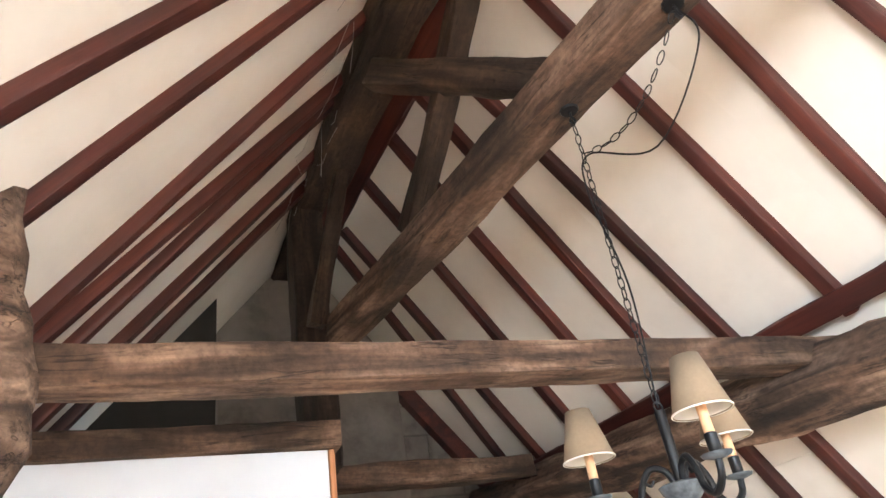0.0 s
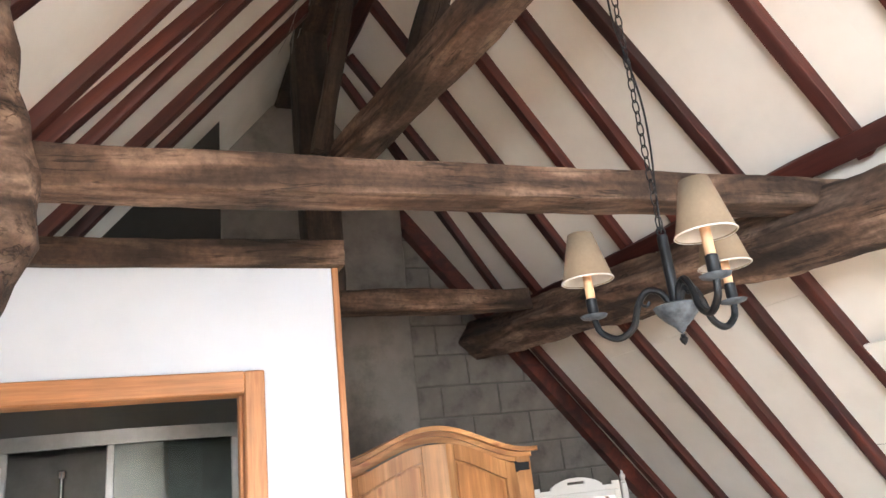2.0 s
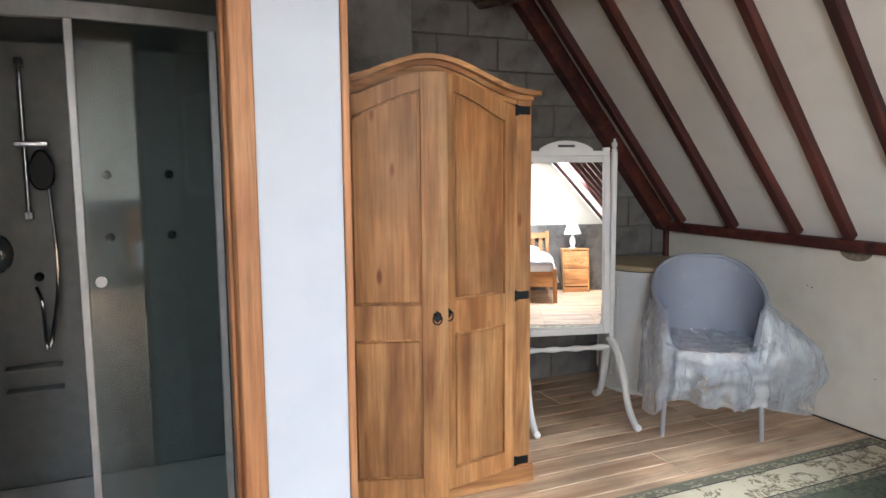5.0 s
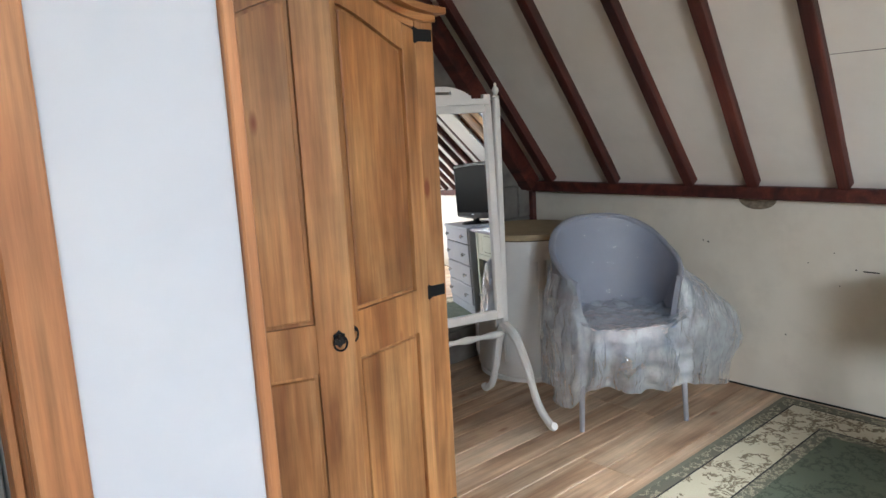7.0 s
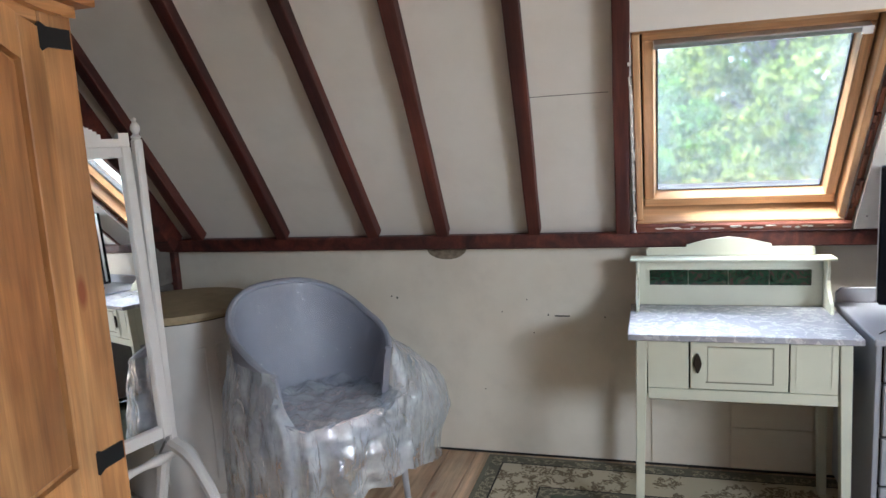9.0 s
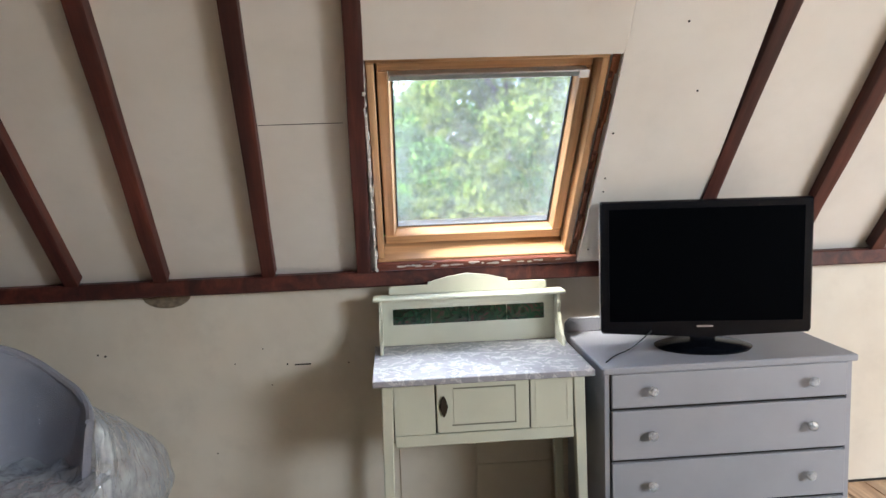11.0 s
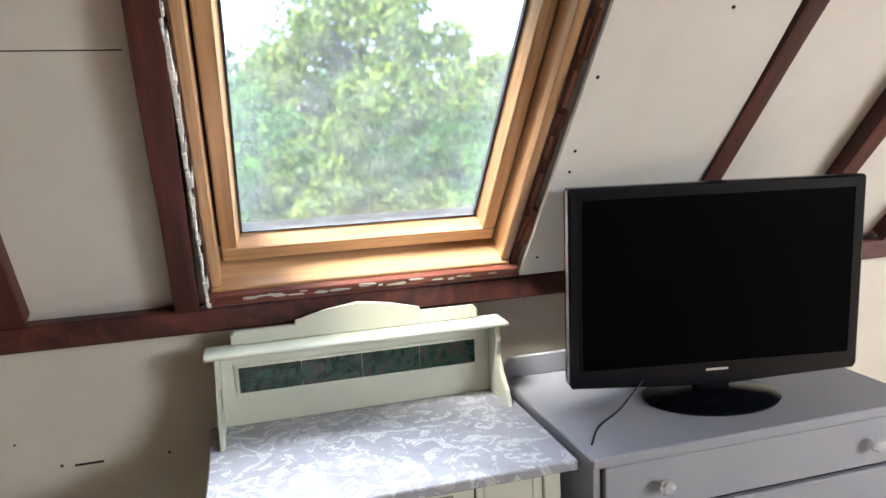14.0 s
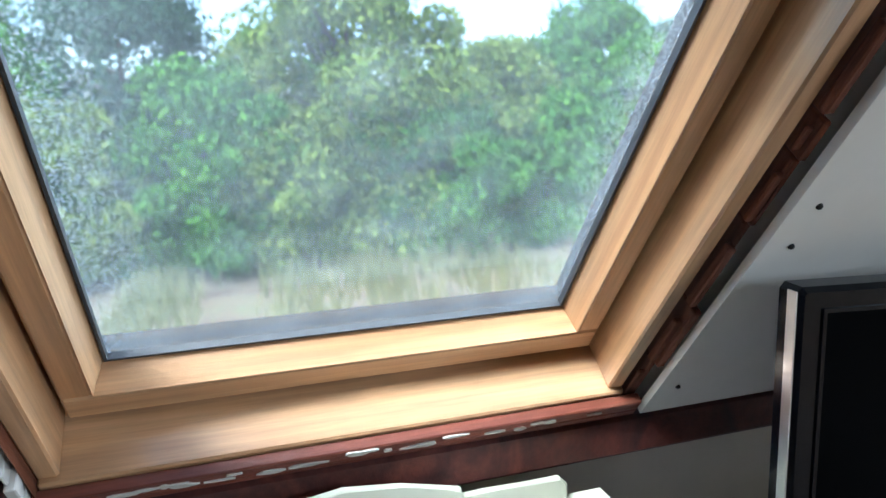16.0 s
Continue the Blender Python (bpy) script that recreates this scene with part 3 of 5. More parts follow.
leftr = [(-0.2, -0.2), (1.2, 1.2), (1.55, 1.55), (1.95, 1.95), (2.35, 2.35), (2.8, 2.8), (3.25, 3.25), (3.72, 3.72), (4.12, 4.22), (4.57, 4.76), (5.18, 4.99), (5.93, 5.39), (5.80, 5.79), (6.25, 5.90), (6.46, 6.36), (6.77, 6.65)]
for i, (ya, yb) in enumerate(leftr):
    rafter((XL, ya, ZE), (XR - 0.06, yb, ZR - 0.07), -1, 50 + i)
timber("purlin", (2.27, 2.3, 2.31), (1.955, Y1, 2.68), 0.21, 0.21, OLD, "heavy gnarled oak purlin under the rafters", up=(0.63, 0, 0.78), rough=0.022, seed=11, arris=0.2)
timber("purlin", (2.27, Y0, 2.31), (2.27, 2.28, 2.33), 0.24, 0.25, OLD, "heavy gnarled oak purlin under the rafters", up=(0.63, 0, 0.78), rough=0.03, seed=12, arris=0.3)
timber("roof_plank", (2.21, 1.0, 2.665), (2.10, Y1, 2.80), 0.03, 0.09, RED, "dark red plank along the top of the purlin", up=(-1, 0, M), rough=0.003, seed=13, arris=0.05)
timber("ridge_plank", (1.06, 2.0, 4.10), (0.80, Y1, 4.42), 0.03, 0.16, RED, "dark red ridge plank", up=(-1, 0, M), rough=0.003, seed=14, arris=0.05)
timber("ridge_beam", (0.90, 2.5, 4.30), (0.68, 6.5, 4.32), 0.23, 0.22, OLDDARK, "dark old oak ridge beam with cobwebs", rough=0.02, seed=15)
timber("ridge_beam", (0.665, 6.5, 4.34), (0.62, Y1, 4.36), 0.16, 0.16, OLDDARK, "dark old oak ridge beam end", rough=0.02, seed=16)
timber("tie_beam", (-0.62, 5.145, 2.545), (2.25, 5.145, 2.607), 0.13, 0.105, OLD, "long weathered oak tie beam across the room", rough=0.006, seed=17, bend=0.0, arris=0.07)
timber("collar_beam", (-1.2, 7.12, 2.735), (1.93, 7.12, 2.745), 0.14, 0.13, OLD, "short old oak beam beside the partition running to the purlin", rough=0.014, seed=18)
timber("lengthwise_beam", (0.69, 6.5, 3.315), (1.10, 3.2, 3.195), 0.155, 0.13, OLD, "hewn oak beam overhead that carries the chandelier hooks", arris=0.06, rough=0.007, seed=19)
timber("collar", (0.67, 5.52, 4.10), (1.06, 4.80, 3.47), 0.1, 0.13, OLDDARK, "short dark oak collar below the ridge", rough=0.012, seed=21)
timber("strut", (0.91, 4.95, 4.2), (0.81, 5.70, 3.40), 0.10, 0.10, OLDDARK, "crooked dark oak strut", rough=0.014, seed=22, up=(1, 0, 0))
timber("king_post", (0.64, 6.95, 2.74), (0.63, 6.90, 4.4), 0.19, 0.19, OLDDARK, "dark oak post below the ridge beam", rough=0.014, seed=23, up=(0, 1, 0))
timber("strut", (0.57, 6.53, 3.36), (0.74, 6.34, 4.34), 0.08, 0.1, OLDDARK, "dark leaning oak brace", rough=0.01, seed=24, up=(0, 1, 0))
pts = [(-0.72, 5.05, 3.70), (-0.65, 5.05, 3.38), (-0.60, 5.05, 3.05), (-0.565, 5.05, 2.8), (-0.53, 5.05, 2.62), (-0.50, 5.05, 2.45), (-0.51, 5.05, 2.32), (-0.60, 5.05, 2.15), (-0.78, 5.05, 1.92), (-1.1, 5.05, 1.5)]
tagged(part("curved_brace", tube(curve(pts, 4), [0.084 + 0.006 * math.sin(i * 1.7) + 0.012 * noise.noise(Vector((i * 0.31, 3, 1))) for i in range(4 * 9 + 1)], 10), OLD, smooth=True), "thick crooked oak brace at the end of the tie beam", "beam")
part("corner_post", B((XW - 0.04, XW - 0.002, Y1 - 0.045, Y1 - 0.003, 0, 1.03, 0.003)), RED, kind="structure")

# ---------- window in the slope ----------
RAWWOOD = wood("torn_red_brown_wood", (0.09, 0.025, 0.014), (0.26, 0.08, 0.035), (0.42, 0.16, 0.06), 1, 0.8, 16.0, relief=0.8, stain=0.5)
SILLRED = wood("worn_red_sill", (0.14, 0.035, 0.022), (0.26, 0.07, 0.04), (0.36, 0.14, 0.09), 0, 0.5, 14.0, relief=0.5, stain=0.4)
FLECK = simple("loose_plaster", (0.66, 0.63, 0.58), 0.9, var=0.15, relief=0.5)
GASKET = simple("dark_gasket", (0.03, 0.032, 0.035), 0.5)
REVEAL = simple("white_reveal", (0.72, 0.71, 0.69), 0.6, var=0.05)


def roof_window():
    c = -0.008
    w = thing("window_1", slope_m(5.16), "pine framed roof window with misted glass set in the sloping ceiling", "window")
    w["kind"] = "structure"
    fi, fo = 0.376, 0.402
    part("window_frame", B((c - fo, c + fo, 0.012, 0.043, 0.022, 0.17, 0.003)), WINX, w)
    part("window_frame", B((c - fo, c + fo, 0.955, 0.985, 0.03, 0.17, 0.003)), WINX, w)
    part("window_frame", B((c - fo, c - fi, 0.0435, 0.9545, 0.03, 0.17, 0.003)), WINY, w)
    part("window_frame", B((c + fi, c + fo, 0.0435, 0.9545, 0.03, 0.17, 0.003)), WINY, w)
    for s in (-1, 1):
        part("frame_lip", B(tuple(sorted((c + s * (fo + 0.001), c + s * (fo + 0.012)))) + (0.02, 0.97, 0.05, 0.17, 0.001)), REVEAL, w)
    so, si = 0.369, 0.331
    sash = part("sash", B((c - so, c + so, 0.059, 0.105, 0.098, 0.150, 0.004)), WINX, w)
    part("sash_rail", B((c - so, c + so, 0.885, 0.932, 0.098, 0.150, 0.004)), WINX, sash)
    part("sash_stile", B((c - so, c - si, 0.1055, 0.8845, 0.098, 0.150, 0.004)), WINY, sash)
    part("sash_stile", B((c + si, c + so, 0.1055, 0.8845, 0.098, 0.150, 0.004)), WINY, sash)
    g = 0.3175
    part("glazing_bead", prism([(0.1056, 0.0985), (0.1056, 0.149), (0.119, 0.149)], c - si, c + si, "yz"), WINX, sash)
    part("glazing_bead", prism([(0.8844, 0.0985), (0.8844, 0.149), (0.871, 0.149)], c - si, c + si, "yz"), WINX, sash)
    for s in (-1, 1):
        part("glazing_bead", prism([(c + s * si, 0.0985), (c + s * si, 0.149), (c + s * g, 0.149)], 0.1057, 0.8843), WINY, sash)
    part("gasket", B((c - g, c + g, 0.1195, 0.1235, 0.138, 0.149), (c - g, c - g + 0.004, 0.124, 0.871, 0.138, 0.149), (c + g - 0.004, c + g, 0.124, 0.871, 0.138, 0.149)), GASKET, sash)
    p = part("pane", B((c - si, c + si, 0.11, 0.88, 0.1505, 0.1535)), PANE, sash)
    p.visible_shadow = False
    part("outer_frame", B((c - so - 0.03, c - si, 0.06, 0.93, 0.155, 0.19), (c + si, c + so + 0.03, 0.06, 0.93, 0.155, 0.19), (c - so, c + so, 0.03, 0.106, 0.155, 0.19), (c - so, c + so, 0.885, 0.97, 0.155, 0.19)), DARKGAP, w)
    bar = part("vent_bar", B((c - 0.33, c + 0.345, 0.868, 0.892, 0.060, 0.092, 0.004)), SILVER, w)
    part("end_cap", B((c + 0.315, c + 0.35, 0.865, 0.895, 0.056, 0.0595, 0.001)), BRIGHTW, bar)
    part("window_sill", B((-0.42, 0.42, -0.004, 0.0115, 0.004, 0.10, 0.002)), SILLRED, w)
    part("window_sill", B((-0.42, 0.42, 0.0118, 0.035, 0.004, 0.0215, 0.002)), SILLRED, w)
    rnd = random.Random(5)
    bm = bmesh.new()
    v = 0.0
    while v < 0.98:
        h = rnd.uniform(0.05, 0.16)
        box(bm, 0.4105, 0.4105 + rnd.uniform(0.008, 0.0135), v, min(v + h, 0.985), rnd.uniform(0.012, 0.03), 0.165, 0.002)
        box(bm, 0.398, 0.4100, v + 0.01, min(v + h * 0.8, 0.98), rnd.uniform(0.014, 0.024), 0.029, 0.002)
        v += h + 0.002
    part("packing_strip", bm, RAWWOOD, w, "torn brown timber edge")
    bm = bmesh.new()
    v = 0.0
    while v < 0.98:
        h = rnd.uniform(0.008, 0.03)
        x = -0.4245 + rnd.uniform(0, 0.002)
        box(bm, x, x + rnd.uniform(0.004, 0.013), v, v + h, -0.006 + rnd.uniform(-0.004, 0.004), 0.045, 0.0015)
        v += h
    part("plaster_edge", bm, FLECK, w, "ragged white plaster edge")
    part("packing_strip", B((-0.4105, -0.4112 + 0.009 - 0.0085, 0.0, 0.985, 0.01, 0.165)), RAWWOOD, w)
    bm = bmesh.new()
    for i in range(26):
        x, vv = rnd.uniform(-0.38, 0.36), rnd.uniform(0.016, 0.030)
        a, b = rnd.uniform(0.004, 0.03), rnd.uniform(0.002, 0.006)
        pts = [(x + a * math.cos(t) * rnd.uniform(0.7, 1.1), vv + b * math.sin(t) * rnd.uniform(0.7, 1.1)) for t in [k * math.tau / 9 for k in range(9)]]
        f1 = [bm.verts.new((p[0], p[1], 0.0015)) for p in pts]
        f0 = [bm.verts.new((p[0], p[1], 0.0045)) for p in pts]
        bm.faces.new(f1)
        for k in range(9):
            bm.faces.new((f1[k], f0[k], f0[(k + 1) % 9], f1[(k + 1) % 9]))
    part("plaster_fleck", bm, FLECK, w)
    return w


roof_window()
bm = bmesh.new()
rnd = random.Random(3)
for y, z in ((4.70, 1.458), (4.695, 1.406), (4.71, 1.62), (4.55, 1.95), (4.70, 1.16), (5.0, 2.02), (5.3, 2.03), (4.45, 1.75)):
    x = XE - (z - ZE) / M
    q = Vector((x, y, z)) + IN * 0.0005
    bmesh.ops.create_uvsphere(bm, u_segments=8, v_segments=5, radius=0.0042, matrix=Matrix.Translation(q))
part("screw_hole", bm, DARKGAP, kind="structure", label="dark screw heads")
bm = bmesh.new()
for y, z, s in ((6.73, 0.783, 0.009), (6.76, 0.79, 0.007), (5.98, 0.707, 0.007), (6.05, 0.62, 0.005), (6.2, 0.72, 0.005), (5.72, 0.70, 0.006), (6.3, 0.33, 0.006), (6.08, 0.78, 0.005)):
    bmesh.ops.create_uvsphere(bm, u_segments=8, v_segments=5, radius=s * 0.6, matrix=Matrix.Translation((XW, y, z)))
box(bm, XW - 0.002, XW + 0.002, 5.88, 5.95, 0.700, 0.706, 0.001)
part("wall_mark", bm, DARKGAP, kind="structure", label="dark nail holes in the wall")
part("skirting_gap", B((XW - 0.004, XW - 0.0005, Y0, Y1, 0.0, 0.010)), DARKGAP, kind="structure")
for y0, y1, z0, z1 in ((4.845, 5.18, 0.012, 0.205), (4.845, 5.18, 0.209, 0.32), (5.185, 5.52, 0.012, 0.32)):
    part("wall_hatch", B((XW - 0.006, XW - 0.001, y0, y1, z0, z1, 0.002)), WALLC, kind="structure", label="cream painted board low in the wall")



# ---------- wardrobe ----------
def arch(x, w, lo, hi):
    return lo + (hi - lo) * (0.5 + 0.5 * math.cos(math.pi * x / w))


def wardrobe():
    w = thing("wardrobe", pose(1.025, 6.63, 0), "tall waxed pine wardrobe with an arched top and its door ajar", "wardrobe")
    H = 1.84
    part("side", B((0.49, 0.51, 0.0, 0.55, 0.0, H, 0.002)), PINEZ, w)
    part("side", B((-0.51, -0.49, 0.0, 0.55, 0.0, H, 0.002)), PINEZ, w)
    part("back", B((-0.489, 0.489, 0.53, 0.545, 0.05, H)), PINEZ, w)
    part("top", B((-0.489, 0.489, 0.0, 0.529, H - 0.03, H - 0.01)), PINEX, w)
    part("base", B((-0.489, 0.489, 0.02, 0.529, 0.06, 0.08)), PINEX, w)
    part("plinth", B((-0.535, 0.535, -0.03, 0.0, 0.0, 0.085, 0.006)), PINEX, w)
    part("front_stile", B((0.431, 0.5095, -0.022, -0.001, 0.086, 1.86, 0.003)), PINEZ, w)
    part("front_stile", B((-0.5095, -0.431, -0.022, -0.001, 0.086, 1.86, 0.003)), PINEZ, w)
    n = 24
    xs = [-0.43 + 0.86 * i / n for i in range(n + 1)]
    pts = [(x, arch(x, 0.5, 1.795, 1.925)) for x in xs] + [(x, arch(x, 0.56, 1.86, 1.99)) for x in xs[::-1]]
    part("arched_board", prism(pts, -0.021, -0.001, bev=0.003), PINEX, w)
    xs = [-0.54 + 1.08 * i / n for i in range(n + 1)]
    top = lambda x: arch(min(abs(x), 0.5), 0.5, 1.865, 2.0)
    pts = [(x, top(x) - 0.022) for x in xs] + [(x, top(x)) for x in xs[::-1]]
    part("cornice", prism(pts, -0.065, 0.02, bev=0.007), PINEX, w)
    pts = [(x * 0.95, top(x) - 0.045) for x in xs] + [(x * 0.95, top(x) - 0.0225) for x in xs[::-1]]
    part("cornice_bead", prism(pts, -0.040, -0.0215, bev=0.008), PINEX, w)

    def door(side, turn):
        d = part("door", bmesh_door(side), PINEZ, w)
        d.matrix_basis = pose(side * 0.428, -0.003, 0, 0, 0, turn)
        s = side
        L = 0.44
        a0, a1 = sorted((-s * 0.072, -s * (L - 0.078)))
        am = lambda x: arch(s * 0.428 + x, 0.5, 1.70, 1.845)
        m = 12
        xs = [a0 + (a1 - a0) * i / m for i in range(m + 1)]
        xi = [a0 + 0.011 + (a1 - a0 - 0.022) * i / m for i in range(m + 1)]
        part("panel", prism([(a0, 0.945), (a1, 0.945)] + [(x, am(x) - 0.001) for x in xs[::-1]], -0.007, -0.003), PINEZ, d)
        part("raised_field", prism([(xi[0], 0.957), (xi[-1], 0.957)] + [(x, am(x) - 0.013) for x in xi[::-1]], -0.0175, -0.0071, bev=0.004), PINEZ, d)
        part("panel", B((a0, a1, -0.007, -0.003, 0.18, 0.80)), PINEZ, d)
        part("raised_field", B((xi[0], xi[-1], -0.0175, -0.0071, 0.192, 0.788, 0.004)), PINEZ, d)
        hx = -s * (L - (0.035 if s > 0 else 0.012))
        plate = part("handle", prism([(hx + 0.016 * (1 + 0.25 * (k % 2)) * math.cos(k * math.tau / 12), 0.895 + 0.021 * (1 + 0.25 * (k % 2)) * math.sin(k * math.tau / 12)) for k in range(12)], -0.026, -0.0225), IRON, d, "black iron ring handle")
        part("ring", tube([(hx + 0.019 * math.cos(t), -0.037, 0.885 + 0.022 * math.sin(t)) for t in [k * math.tau / 20 for k in range(20)]], 0.0032, 6, closed=True), IRON, plate)
        part("boss", lathe([(0.0, -0.012), (0.008, -0.008), (0.009, 0.0), (0.006, 0.014)], 10, (0, 0)), IRON, plate, m=pose(hx, -0.034, 0.902, 90))
        return d

    def bmesh_door(s):
        L = 0.44
        z1 = lambda x: arch(s * 0.428 + x, 0.5, 1.785, 1.915)
        pieces = bmesh.new()

        def add(bm):
            me = bpy.data.meshes.new("tmp")
            bm.to_mesh(me)
            bm.free()
            pieces.from_mesh(me)
            bpy.data.meshes.remove(me)
        xs = sorted((0.0, -s * 0.071))
        add(prism([(xs[0], 0.09), (xs[1], 0.09), (xs[1], z1(xs[1])), (xs[0], z1(xs[0]))], -0.022, 0.0, bev=0.002))
        xs = sorted((-s * (L - 0.077), -s * (L + (0.035 if s < 0 else 0.0))))
        add(prism([(xs[0], 0.09), (xs[1], 0.09), (xs[1], z1(xs[1])), (xs[0], z1(xs[0]))], -0.022, 0.0, bev=0.002))
        a, b = sorted((-s * 0.0713, -s * (L - 0.0773)))
        add(B((a, b, -0.0215, -0.001, 0.09, 0.18)))
        add(B((a, b, -0.0215, -0.001, 0.80, 0.945)))
        m = 12
        q = [a + (b - a) * i / m for i in range(m + 1)]
        add(prism([(x, arch(s * 0.428 + x, 0.5, 1.70, 1.845)) for x in q] + [(x, z1(x)) for x in q[::-1]], -0.0215, -0.001))
        return pieces

    door(1, 13)
    door(-1, -19)
    for z in (1.777, 0.925, 0.12):
        for s in (1, -1):
            pts = [(0.0, -0.019), (0.066, -0.019), (0.084, -0.027), (0.118, 0.0), (0.084, 0.027), (0.066, 0.019), (0.0, 0.019)]
            pts = [(0.497 * s - s * x * 0.85, z + dz) for x, dz in pts]
            part("hinge", prism(pts, -0.0275, -0.0228), IRON, w, "black iron strap hinge")
    return w


wardrobe()


# ---------- cheval mirror ----------
def cheval():
    m = thing("cheval_mirror", pose(2.245, 7.385, 0, 0, 0, -14.5), "white painted cheval mirror on curved feet beside the wardrobe", "mirror")
    hw = 0.30
    for s in (-1, 1):
        p = part("post", B((s * hw - 0.017, s * hw + 0.017, -0.017, 0.017, 0.42, 1.61, 0.006)), WHITEP, m)
        part("finial", lathe([(0.014, 0), (0.020, 0.006), (0.010, 0.018), (0.018, 0.035), (0.016, 0.05), (0.006, 0.062), (0.009, 0.070), (0.0, 0.08)], 14, (s * hw, 0), z=1.61), WHITEP, p, smooth=True)
        bm = tube(curve([(s * hw, 0.0, 0.44), (s * hw, -0.10, 0.40), (s * hw, -0.20, 0.27), (s * hw, -0.29, 0.10), (s * hw, -0.40, 0.022), (s * hw, -0.43, 0.03)], 5), [0.028] * 6 + [0.024] * 6 + [0.02] * 6 + [0.019] * 8, 8)
        part("foot", bm, WHITEP, m, smooth=True)
        bm = tube(curve([(s * hw, 0.0, 0.44), (s * hw, 0.06, 0.36), (s * hw, 0.10, 0.22), (s * hw, 0.15, 0.08), (s * hw, 0.22, 0.022), (s * hw, 0.25, 0.03)], 5), [0.028] * 6 + [0.024] * 6 + [0.02] * 6 + [0.019] * 8, 8)
        part("foot", bm, WHITEP, m, smooth=True)
    path = [(-hw + 0.6 * i / 24, 0, 0.395) for i in range(25)]
    part("stretcher", tube(path, [0.013 + 0.008 * abs(math.sin(i * math.pi / 6)) ** 3 for i in range(25)], 10), WHITEP, m, smooth=True)
    f = part("mirror_frame", B((-0.275, -0.235, -0.02, 0.012, 0.545, 1.64, 0.004), (0.235, 0.275, -0.02, 0.012, 0.545, 1.64, 0.004), (-0.2345, 0.2345, -0.02, 0.012, 0.545, 0.59, 0.004), (-0.2345, 0.2345, -0.02, 0.012, 1.60, 1.64, 0.004)), WHITEP, m)
    f.matrix_basis = pose(0, 0, 1.1, -2.3) @ pose(0, 0, -1.155)
    part("mirror_back", B((-0.24, 0.24, 0.001, 0.01, 0.58, 1.61)), WHITEP, f)
    part("glass", B((-0.236, 0.236, -0.004, 0.0005, 0.585, 1.605)), MIRROR, f)
    n = 40
    crest = lambda x: 1.64 + 0.028 + 0.062 * max(0, math.cos(min(abs(x) / 0.17, 1) * math.pi / 2)) ** 0.6 + (0.02 if 0.24 < abs(x) else 0)
    xs = [-0.275 + 0.55 * i / n for i in range(n + 1)]
    left = [(x, 1.6405) for x in xs] + [(x, crest(x)) for x in xs[::-1]]
    hole = (0.05, 1.690, 1.706)
    bm = bmesh.new()
    d0, d1 = -0.014, 0.008
    for a, b in zip(xs, xs[1:]):
        c = (a + b) / 2
        if abs(c) < hole[0]:
            box(bm, a, b, d0, d1, 1.6405, hole[1])
            box(bm, a, b, d0, d1, hole[2], crest(c))
        else:
            box(bm, a, b, d0, d1, 1.6405, crest(c))
    bmesh.ops.remove_doubles(bm, verts=bm.verts, dist=0.0001)
    part("crest_rail", bm, WHITEP, f)
    return m


cheval()


